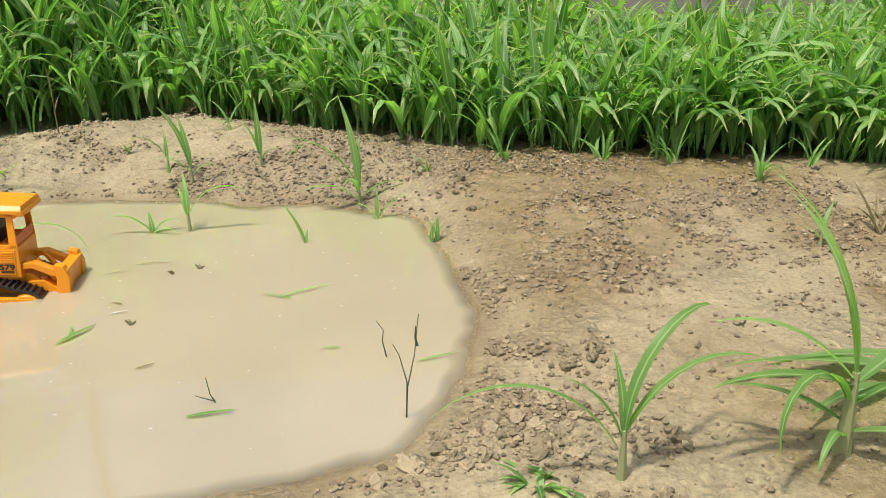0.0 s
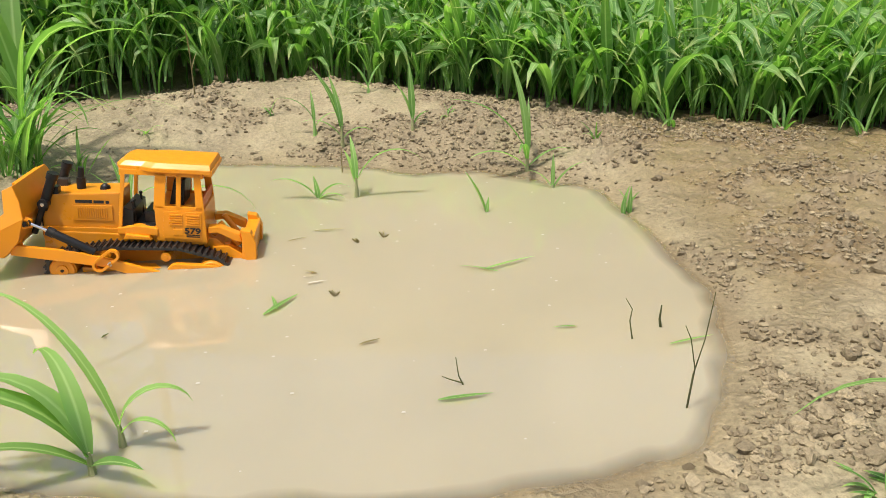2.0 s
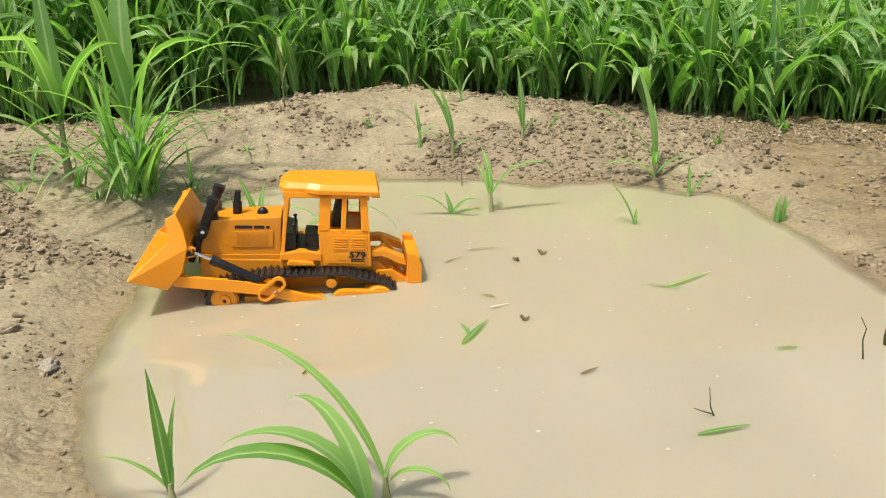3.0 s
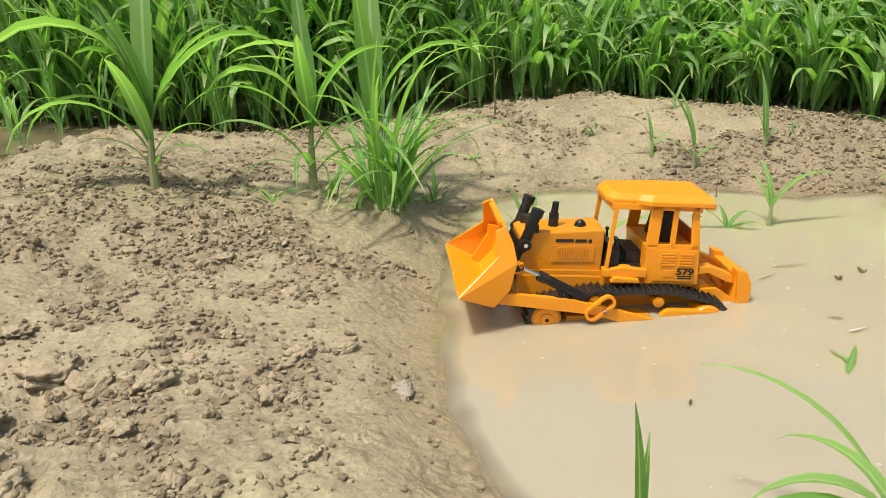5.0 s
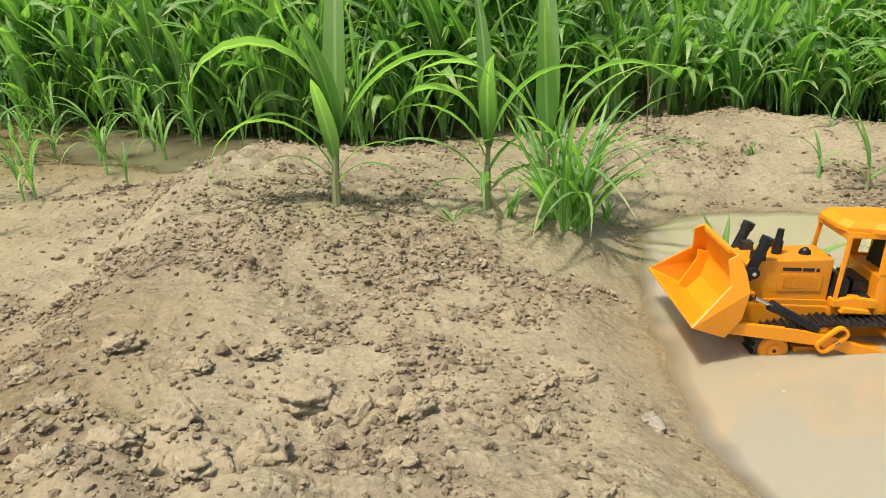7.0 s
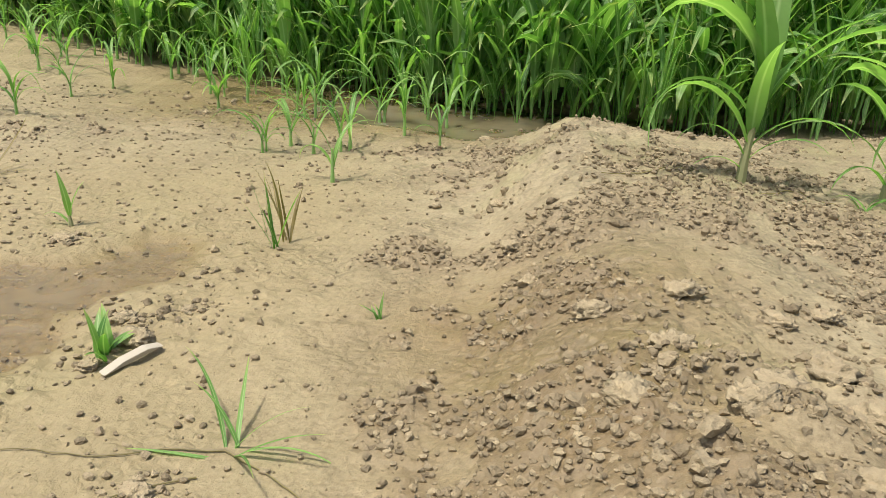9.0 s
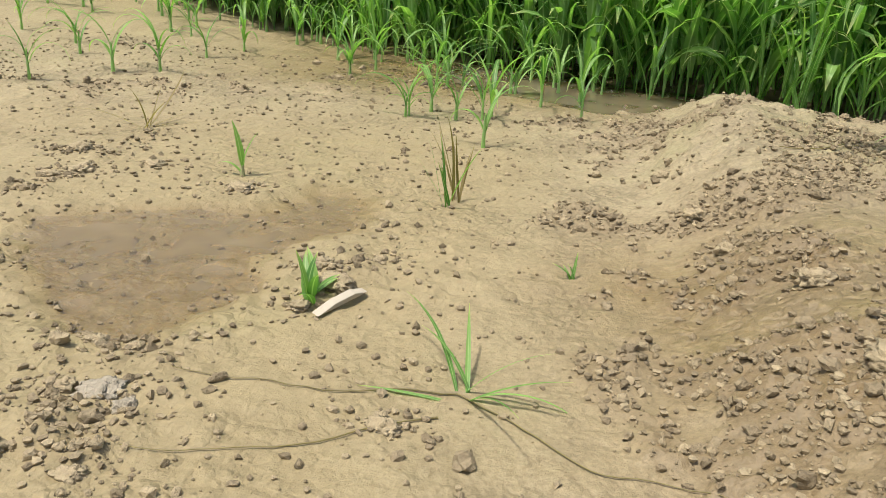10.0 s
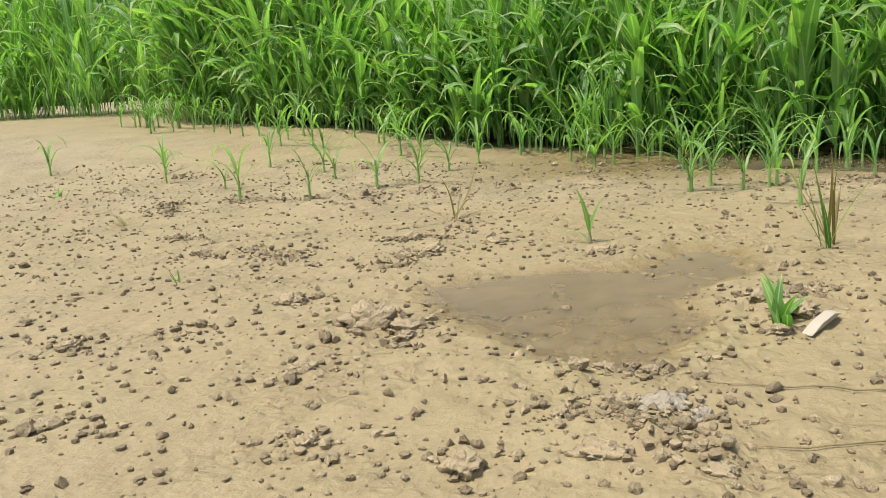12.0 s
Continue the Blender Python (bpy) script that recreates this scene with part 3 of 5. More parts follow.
def tuft(name, x, y, count, length, width, label, spread=0.02, seed=1, el=(50, 88), droop=(20, 110), mat=None, category="grass", group="", z=None):
    """A clump of blades that rise from one root."""
    q = random.Random(seed)
    lv = []
    for _ in range(count):
        lv.append((0, q.uniform(0, 360), q.uniform(*el), q.uniform(*droop), length * q.uniform(0.55, 1.1), width * q.uniform(0.6, 1.15), q.uniform(-20, 20)))
    t = plant(name, x, y, 0, lv, label, category, group, mat or GRASS, z=z)
    for ob in t.children:
        a = q.uniform(0, 6.28)
        rr = spread * math.sqrt(q.random())
        ob.location = (rr * math.cos(a), rr * math.sin(a), 0)
    return t


tuft("grass_clump", -1.14, 1.862, 56, 0.31, 0.011, "bright green grass clump at the pond's edge", 0.040, 3, (54, 89), (20, 125))
for k, (x, y, n, ln) in enumerate(((-1.24, 1.88, 9, 0.11), (-1.20, 1.83, 8, 0.06), (-1.06, 1.93, 7, 0.10), (-1.33, 1.86, 5, 0.07))):
    tuft("grass_tuft", x, y, n, ln, 0.007, "small green grass tuft on the mud heap", 0.012, 20 + k, group="tufts on the heap")

# ---- sprouts in the pond and on its banks ----
G2 = "sprouts in the pond"
plant("sprout", -0.531, 1.767, 0.04, [(0.9, 100, 80, 60, 0.09, 0.012, 0), (0.8, 0, 65, 115, 0.15, 0.012, 0), (0.7, 120, 70, 40, 0.07, 0.010, 0)], "green sprout standing in the pond near the bank", "sprout", G2, CORN, z=-0.004)
plant("sprout", -0.60, 1.77, 0.0, [(0, 180, 55, 75, 0.10, 0.010, 0), (0, 110, 70, 30, 0.045, 0.010, 0), (0, 20, 55, 100, 0.07, 0.010, 0), (0, 330, 40, 70, 0.06, 0.008, 0)], "low green sprout with spreading leaves in the pond", "sprout", G2, CORN, z=-0.003)
plant("sprout", -0.869, 1.657, 0.0, [(0, 22, 48, 30, 0.055, 0.007, 0), (0, 15, 56, 130, 0.22, 0.013, -5)], "single long leaf arching out of the pond", "sprout", G2, CORN, z=-0.003)
plant("sprout", -0.925, 1.747, 0.01, [(0.8, 130, 70, 25, 0.10, 0.012, 0), (0.9, 60, 78, 20, 0.08, 0.013, 0), (0.5, 350, 60, 130, 0.13, 0.009, 0), (0.5, 185, 60, 20, 0.09, 0.009, 0)], "green sprout with four leaves in the pond", "sprout", G2, CORN, z=-0.004)
plant("sprout", -0.31, 1.66, 0.0, [(0, 150, 70, 25, 0.085, 0.010, 0), (0, 60, 75, 10, 0.03, 0.007, 0)], "small single leaf rising from the pond", "sprout", G2, CORN, z=-0.003)
tuft("sprout", -0.075, 1.63, 6, 0.055, 0.013, "short dark green sprout at the waterline", 0.008, 8, (70, 89), (5, 40), CORN, "sprout", G2)
plant("sprout", -0.758, 1.046, 0.03, [(0.8, 150, 72, 85, 0.22, 0.012, 0), (0.9, 10, 75, 150, 0.10, 0.014, 0), (0.6, 340, 60, 140, 0.08, 0.009, 0)], "green sprout with arching leaves in the pond", "sprout", G2, CORN, z=-0.006)
plant("sprout", -0.775, 1.005, 0.03, [(0.9, 165, 78, 120, 0.17, 0.026, 10), (0.9, 185, 66, 120, 0.19, 0.026, -5), (0.9, 120, 82, 130, 0.16, 0.020, 8), (0.5, 200, 45, 70, 0.14, 0.016, 0), (0.5, 330, 30, 40, 0.07, 0.016, 0)], "broad-leaved plant bent over the pond", "sprout", G2, CORN, z=-0.006)
plant("sprout", -0.952, 1.075, 0.02, [(0.5, 110, 87, 8, 0.125, 0.013, 5), (0.6, 60, 82, 25, 0.09, 0.008, 5), (0.6, 175, 60, 60, 0.075, 0.006, 0), (0.1, 200, 25, 60, 0.05, 0.006, 0)], "upright green sprout in the pond", "sprout", G2, CORN, z=-0.004)

G3 = "sprouts on the far bank"
plant("sprout", -0.20, 1.87, 0.05, [(0.9, 120, 82, 30, 0.19, 0.018, 0), (0.8, 170, 62, 70, 0.20, 0.014, 0), (0.6, 80, 80, 30, 0.12, 0.012, 0), (0.2, 200, 45, 70, 0.14, 0.014, 0), (0.2, 20, 40, 70, 0.12, 0.008, 0), (0.5, 250, 60, 90, 0.12, 0.012, 0)], "green sprout with long leaves on the pond's bank", "sprout", G3, CORN)
plant("sprout", -0.17, 1.775, 0.015, [(0.9, 80, 82, 20, 0.06, 0.008, 0), (0.5, 20, 55, 60, 0.09, 0.006, 0), (0.5, 160, 60, 60, 0.06, 0.007, 0)], "thin green sprout at the waterline", "sprout", G3, CORN)
plant("sprout", -0.41, 2.07, 0.03, [(0.9, 100, 84, 20, 0.13, 0.015, 0), (0.7, 150, 78, 40, 0.10, 0.012, 0), (0.4, 30, 60, 80, 0.06, 0.008, 0)], "green sprout on the mud bank", "sprout", G3, CORN)
plant("sprout", -0.56, 2.04, 0.05, [(0.9, 150, 76, 40, 0.15, 0.020, 0), (0.8, 120, 80, 30, 0.12, 0.014, 0), (0.5, 180, 55, 80, 0.10, 0.010, 0), (0.4, 10, 50, 100, 0.08, 0.010, 0)], "green sprout with a broad leaf on the mud bank", "sprout", G3, CORN)
plant("sprout", -0.62, 2.11, 0.04, [(0.9, 180, 65, 90, 0.11, 0.008, 0), (0.7, 100, 78, 40, 0.08, 0.008, 0), (0.5, 20, 55, 90, 0.08, 0.006, 0)], "thin green sprout on the mud bank", "sprout", G3, GRASS)
plant("sprout", -0.50, 2.33, 0.02, [(0.9, 140, 62, 50, 0.09, 0.009, 0), (0.9, 40, 66, 50, 0.08, 0.008, 0), (0.5, 190, 45, 60, 0.07, 0.007, 0)], "small green sprout on top of the bank", "sprout", G3, GRASS)
plant("sprout", -0.906, 2.315, 0.10, [(0.9, 120, 85, 10, 0.08, 0.004, 0), (0.6, 60, 70, 30, 0.05, 0.003, 0)], "thin dry stalk on the mud bank", "sprout", G3, DRY, r=0.0018)
for k, (x, y) in enumerate(((-0.33, 2.12), (-0.05, 1.93), (-0.98, 2.12), (-0.72, 2.2))):
    tuft("sprout", x, y, 4, 0.055, 0.006, "tiny green sprout on the mud bank", 0.006, 40 + k, group=G3, category="sprout")

# ---- plants on the right bank ----
G4 = "plants on the near bank"
plant("corn_seedling", 0.012, 0.885, 0.06, [(0.5, 178, 62, 100, 0.24, 0.011, 6), (0.9, 18, 88, 125, 0.21, 0.015, 12), (0.95, 5, 64, 108, 0.20, 0.012, -6), (0.7, 160, 74, 60, 0.10, 0.010, 0), (0.85, 95, 82, 40, 0.09, 0.011, 0)],
      "young corn seedling with arching leaves on the wet mud", "corn seedling", G4, CORN, r=0.005)
plant("corn_seedling", 0.245, 0.875, 0.10, [(0.95, 155, 84, 55, 0.26, 0.016, 8), (0.95, 120, 82, 50, 0.20, 0.018, 0), (0.9, 172, 50, 60, 0.17, 0.018, 0), (0.85, 182, 22, 40, 0.16, 0.018, 0), (0.85, 10, 36, 70, 0.20, 0.020, 0), (0.7, 350, 22, 40, 0.18, 0.018, 0),
      (0.6, 195, 66, 165, 0.19, 0.016, 15), (0.6, 330, 50, 90, 0.18, 0.016, 0), (0.3, 310, 30, 60, 0.14, 0.015, 0), (0.2, 220, 55, 130, 0.10, 0.012, 0), (0.4, 150, 30, 50, 0.13, 0.012, 0)], "young corn plant with many leaves on the wet mud", "corn seedling", G4, CORN, r=0.008)
tuft("weed", -0.065, 0.89, 16, 0.05, 0.010, "low leafy green weed on the wet mud", 0.018, 61, (10, 60), (0, 60), GRASS, "weed", G4)
plant("sprout", 0.55, 1.41, 0.03, [(0.9, 120, 75, 40, 0.07, 0.011, 0), (0.8, 40, 70, 50, 0.07, 0.010, 0), (0.5, 180, 60, 60, 0.05, 0.008, 0)], "small green sprout on the muddy bank", "sprout", G4, CORN)
tuft("weed", 0.70, 1.46, 10, 0.10, 0.008, "half-dry weed tuft on the muddy bank", 0.012, 62, (40, 85), (10, 80), DRY, "weed", G4)
for k, (x, y) in enumerate(((0.62, 1.76), (0.78, 1.82), (0.35, 1.95), (0.5, 1.9), (0.9, 1.86), (0.15, 2.06))):
    tuft("grass_tuft", x, y, 7, 0.13, 0.009, "green grass tuft beside the tall grass", 0.012, 70 + k, group=G4)

for x, y, az, ln, w in ((0.42, 0.985, 158, 0.24, 0.030), (0.44, 1.02, 168, 0.20, 0.024), (0.40, 0.93, 20, 0.20, 0.034), (0.36, 0.965, 190, 0.14, 0.022)):
    plant("fallen_leaf", x, y, 0, [(0, az, 7, 12, ln, w, 12)], "cut green corn leaf lying on the wet mud", "leaf", "cut leaves on the near bank", CORN, z=height(x, y) + 0.012)

# ---- reeds and floating bits on the pond ----
def stalk(name, points, r, label, mat, group, seg=6, category="stalk"):
    cu = bpy.data.curves.new(name, "CURVE")
    cu.dimensions, cu.bevel_depth, cu.bevel_resolution = "3D", r, 2
    sp = cu.splines.new("POLY")
    sp.points.add(len(points) - 1)
    for q, p in zip(sp.points, points):
        q.co = (*p, 1)
    for k, q in enumerate(sp.points):
        q.radius = 1.0 - 0.6 * k / (len(points) - 1)
    tmp = new(name, cu)
    bpy.context.view_layer.update()
    me = bpy.data.meshes.new_from_object(tmp.evaluated_get(bpy.context.evaluated_depsgraph_get()))
    bpy.data.objects.remove(tmp)
    me.materials.clear()
    me.materials.append(mat)
    ob = new(name, me)
    return tagged(ob, label, category, group)


G5 = "reeds in the pond"
stalk("reed", [(-0.19, 1.05, -0.01), (-0.187, 1.05, 0.04), (-0.178, 1.052, 0.08), (-0.172, 1.055, 0.13)], 0.0010, "thin dark bent reed rising from the pond", REED, G5)
stalk("reed", [(-0.189, 1.05, 0.0), (-0.188, 1.045, 0.05), (-0.196, 1.045, 0.085), (-0.203, 1.045, 0.10)], 0.0009, "thin dark bent reed rising from the pond", REED, G5)
stalk("reed", [(-0.155, 1.226, -0.005), (-0.158, 1.226, 0.012), (-0.157, 1.226, 0.03)], 0.0022, "short dark reed stub in the pond", REED, G5)
stalk("reed", [(-0.20, 1.20, 0.0), (-0.205, 1.2, 0.025), (-0.203, 1.2, 0.04), (-0.212, 1.2, 0.055)], 0.0010, "short bent reed in the pond", REED, G5)
stalk("reed", [(-0.415, 1.12, 0), (-0.42, 1.12, 0.012), (-0.423, 1.12, 0.035)], 0.0010, "tiny dark twig in the pond", REED, G5)
stalk("reed", [(-0.415, 1.12, 0.002), (-0.43, 1.12, 0.008), (-0.438, 1.12, 0.012)], 0.0009, "tiny dark twig in the pond", REED, G5)
stalk("reed", [(-0.56, 1.92, -0.01), (-0.56, 1.92, 0.03), (-0.558, 1.92, 0.05)], 0.0013, "short dry stalk at the waterline", DRY, G5)


def floating(x, y, az, length, width, label, mat=CORN, lift=4):
    width *= 0.6
    t = plant("floating_leaf", x, y, 0, [(0, az, lift, lift * 2, length, width, 4)], label, "leaf", "leaves floating on the pond", mat, z=0.002)
    return t


for x, y, az, ln, w, mt in ((-0.445, 1.09, 2, 0.06, 0.010, CORN), (-0.65, 1.31, 50, 0.07, 0.013, CORN), (-0.635, 1.325, 100, 0.04, 0.009, CORN), (-0.90, 1.488, 80, 0.022, 0.012, CORN), (-0.885, 1.495, 40, 0.05, 0.006, CORN),
                            (-0.588, 1.433, 150, 0.022, 0.007, DRY), (-0.60, 1.40, 10, 0.03, 0.005, PALE), (-0.528, 1.219, 20, 0.028, 0.006, DRY), (-0.35, 1.42, 20, 0.09, 0.008, CORN), (-0.33, 1.41, 150, 0.06, 0.006, CORN),
                            (-0.26, 1.235, 175, 0.03, 0.006, CORN), (-0.16, 1.18, 10, 0.06, 0.006, CORN), (-0.60, 1.60, 0, 0.05, 0.005, DRY), (-0.64, 1.56, 20, 0.035, 0.004, DRY), (-0.84, 1.27, 60, 0.012, 0.006, REED)):
    floating(x, y, az, ln, w, "small cut leaf floating on the muddy pond", mt)
for x, y, a in ((-0.488, 1.566, 0.4), (-0.53, 1.55, 1.9), (-0.56, 1.36, 0.8)):
    bm = bmesh.new()
    for k in range(3):
        tube(bm, (x, y, 0.0), (x + 0.008 * math.cos(a + k * 1.3), y + 0.008 * math.sin(a + k * 1.3), 0.003 + 0.003 * k), 0.003, 0.001, 6)
    tagged(part("debris", bm, DRY), "small brown plant debris floating on the pond", "debris", "debris on the pond")
g = np.random.default_rng(8)
bits_v, bits_f = [], []
for k in range(90):
    x, y = g.uniform(-1.0, -0.12), g.uniform(0.98, 1.85)
    if signed(np.array([x]), np.array([y]), SHORE)[0] > -0.04:
        continue
    r, n0 = g.uniform(0.0008, 0.0026), len(bits_v)
    bits_v += [(x - r, y - r * 0.6, 0.0012), (x + r, y - r * 0.5, 0.0012), (x + r * 0.8, y + r * 0.6, 0.0015), (x - r * 0.7, y + r * 0.7, 0.0015)]
    bits_f.append((n0, n0 + 1, n0 + 2, n0 + 3))
tagged(new("froth_specks", mesh_of("froth_specks", bits_v, bits_f, PALE, False)), "tiny pale specks floating on the muddy pond", "specks", kind="stuff")

# ---- seedlings on the flat ----
G6 = "seedlings on the flat"
protos = []
for k in range(6):
    q = random.Random(100 + k)
    n = q.randint(4, 6)
    lv = [(0.3 + 0.7 * j / n, j * 170 + q.uniform(-40, 40), q.uniform(64, 86), q.uniform(40, 170), q.uniform(0.08, 0.17), q.uniform(0.004, 0.009), q.uniform(-12, 12)) for j in range(n)]
    protos.append((lv, q.uniform(0.04, 0.07)))
first = {}
spots = [(-3.89, 2.63), (-3.55, 2.40), (-3.39, 2.20), (-3.2, 2.18), (-3.10, 2.34), (-3.01, 2.39), (-2.38, 2.19), (-2.34, 2.26), (-2.28, 2.21), (-2.23, 2.24), (-2.20, 2.01), (-2.49, 2.81), (-2.61, 2.6), (-2.68, 2.87), (-4.32, 2.64),
         (-3.57, 2.69), (-3.52, 2.96), (-2.376, 2.204), (-2.214, 2.259), (-3.365, 2.617), (-3.79, 2.488), (-2.12, 2.42), (-2.03, 2.3), (-2.95, 2.75), (-3.15, 2.85), (-3.0, 2.62), (-3.28, 2.5)]
q = random.Random(77)
for _ in range(84):
    x = q.uniform(-4.8, -1.95)
    spots.append((x, float(edge_y(x)) - abs(q.gauss(0, 0.22)) - 0.02))
for i, (x, y) in enumerate(spots):
    k = i % 6
    size = q.uniform(0.7, 1.25) * (1.0 if i < 27 else 1.15)
    m = Matrix.Translation((x, y, height(x, y) - 0.004)) @ Matrix.Rotation(q.uniform(0, 6.28), 4, "Z") @ Matrix.Diagonal((size, size, size, 1))
    if k not in first:
        lv, st = protos[k]
        first[k] = plant("grass_seedling", x, y, st, lv, "thin green grass seedling on the mud flat", "seedling", G6, GRASS, r=0.003)
        first[k].matrix_world = m
    else:
        c = copy_thing(first[k], pose(0, 0, 0))
        c.matrix_world = m
plant("sprout", -2.52, 1.69, 0.02, [(0.9, 150, 80, 20, 0.07, 0.012, 0), (0.8, 30, 78, 30, 0.06, 0.010, 0), (0.3, 170, 50, 90, 0.05, 0.006, 0)], "small green sprout on a mud clod", "sprout", G6, CORN)
tuft("weed", -2.295, 1.325, 9, 0.06, 0.010, "small green weed beside a pale husk", 0.008, 91, (40, 85), (10, 70), GRASS, "weed", G6)
tuft("weed", -2.20, 1.69, 7, 0.14, 0.004, "dry brown weed with forked stems on the mud", 0.006, 92, (55, 85), (0, 30), DRY, "weed", G6)
tuft("weed", -2.787, 1.908, 7, 0.16, 0.004, "dry sprawling weed on the mud flat", 0.006, 93, (10, 80), (0, 40), DRY, "weed", G6)
tuft("weed", -2.21, 1.66, 6, 0.11, 0.006, "thin dark green weed on the mud", 0.006, 94, (60, 86), (0, 30), GRASS, "weed", G6)
tuft("weed", -3.48, 1.9, 6, 0.05, 0.004, "tiny dry weed on the mud flat", 0.006, 95, (20, 80), (0, 40), DRY, "weed", G6)
tuft("weed", -2.112, 1.177, 10, 0.12, 0.004, "thin sprawling green grass on the mud", 0.01, 96, (8, 55), (10, 90), GRASS, "weed", G6)
tuft("weed", -2.03, 1.45, 4, 0.035, 0.004, "tiny green weed on the mud", 0.005, 97, (50, 85), (0, 40), GRASS, "weed", G6)
tuft("weed", -3.05, 1.45, 3, 0.04, 0.003, "tiny green weed on the mud", 0.004, 98, (60, 88), (0, 30), GRASS, "weed", G6)
tuft("weed", -4.0, 2.3, 12, 0.04, 0.007, "low green weed on the mud flat", 0.02, 99, (10, 70), (0, 50), GRASS, "weed", G6)


def runner(points, r, label):
    out = []
    for (ax, ay), (bx, by) in zip(points, points[1:]):
        for k in range(6):
            x, y = ax + (bx - ax) * k / 6, ay + (by - ay) * k / 6
            y += 0.004 * math.sin(x * 60)
            out.append((x, y, height(x, y) + r + 0.001))
    stalk("runner_stem", out, r, label, DRY, "dry stems lying on the mud", category="stem")


runner([(-2.12, 1.18), (-2.06, 1.13), (-2.0, 1.09), (-1.93, 1.08), (-1.88, 1.05)], 0.0009, "thin dry grass stem lying on the mud")
runner([(-2.12, 1.18), (-2.2, 1.16), (-2.29, 1.15), (-2.38, 1.155)], 0.0009, "thin dry grass stem lying on the mud")
runner([(-2.13, 1.14), (-2.2, 1.09), (-2.28, 1.05), (-2.36, 1.04)], 0.0009, "thin dry grass stem lying on the mud")
runner([(-1.62, 1.86), (-1.7, 1.84), (-1.76, 1.8)], 0.0014, "thin dry stem lying beside a corn plant")
runner([(-1.5, 1.85), (-1.42, 1.87), (-1.37, 1.86)], 0.0014, "thin dry stem lying beside a corn plant")
bm = bmesh.new()
prism(bm, [(-0.036, 0.0), (-0.012, 0.007), (0.016, 0.009), (0.036, 0.004), (0.016, 0.003), (-0.012, 0.001)], -0.005, 0.005, 0.001)
husk = part("corn_husk", bm, PALE)
husk.matrix_world = pose(-2.262, 1.315, height(-2.262, 1.315) + 0.004, 10, 0, 62)
tagged(husk, "pale dry husk lying on the mud", "husk")


# ---- clods, stones and crumbs of mud ----
def lump_template(sub, seed, flat=0.65):
    """A broken lump: an icosphere with ridged noise and a few flat cuts."""
    bm = bmesh.new()
    bmesh.ops.create_icosphere(bm, subdivisions=sub, radius=1.0)
    q = random.Random(seed)
    cuts = [(Vector((q.gauss(0, 1), q.gauss(0, 1), q.gauss(0, 0.5))).normalized(), q.uniform(0.6, 0.9)) for _ in range(3)]
    off = Vector((seed * 3.7, seed * 1.3, 0))
    for v in bm.verts:
        n = v.co.normalized()
        r = 1 + 0.40 * noise.noise(n * 1.5 + off)
        if sub > 2:
            r += 0.38 * noise.noise(n * 3.4 + off) + 0.24 * noise.noise(n * 7.5 + off) + 0.20 * noise.noise(n * 15 + off) + 0.12 * noise.noise(n * 31 + off)
        elif sub == 2:
            r += 0.55 * noise.noise(n * 3.9 + off) + q.uniform(-0.08, 0.08)
        else:
            r += q.uniform(-0.35, 0.35)
        p = n * r
        for c, lim in cuts:
            d = p.dot(c)
            if d > lim:
                p -= c * (d - lim) * 0.7
        v.co = p
        v.co.z *= flat
    vs = np.array([v.co[:] for v in bm.verts])
    fs = np.array([[v.index for v in f.verts] for f in bm.faces])
    bm.free()
    return vs, fs


CLOD_SPOTS = []
big_lumps = [lump_template(4, 50 + k) for k in range(5)]


def clod(x, y, r, label, mat=None, group="mud clods", name="mud_clod", sink=0.33):
    k = int(abs(x * 917 + y * 331)) % 5
    CLOD_SPOTS.append((x, y, r))
    vs, fs = big_lumps[k]
    g2 = random.Random(int(abs(x * 9170 + y * 3310)))
    sx, sy, sz = r * g2.uniform(0.8, 1.15), r * g2.uniform(0.7, 1.0), r * g2.uniform(0.6, 0.9)
    me = mesh_of(name, vs * np.array((sx, sy, sz)), fs, mat or CLOD, True)
    ob = new(name, me)
    ob.matrix_world = pose(x, y, height(x, y) + sz * (0.65 - sink * 1.8), 0, 0, g2.uniform(0, 360))
    return tagged(ob, label, "stone" if mat is STONE else "clod", group)


for x, y, r in ((-0.195, 0.945, 0.019), (-0.10, 0.99, 0.014), (-0.12, 0.985, 0.010), (-0.16, 0.95, 0.008), (-0.05, 0.98, 0.013), (-0.14, 0.93, 0.010), (0.06, 1.07, 0.012), (-0.10, 1.05, 0.011), (-0.03, 1.03, 0.013), (0.0, 1.0, 0.010), (-0.07, 1.08, 0.010),
                (0.03, 1.12, 0.010), (-0.02, 0.93, 0.012), (0.04, 0.96, 0.014), (0.57, 1.28, 0.016), (0.1, 1.5, 0.009), (0.22, 1.66, 0.012), (0.4, 1.22, 0.008)):
    clod(x, y, r, "wet brown mud clod on the pond's bank", group="clods on the wet bank")
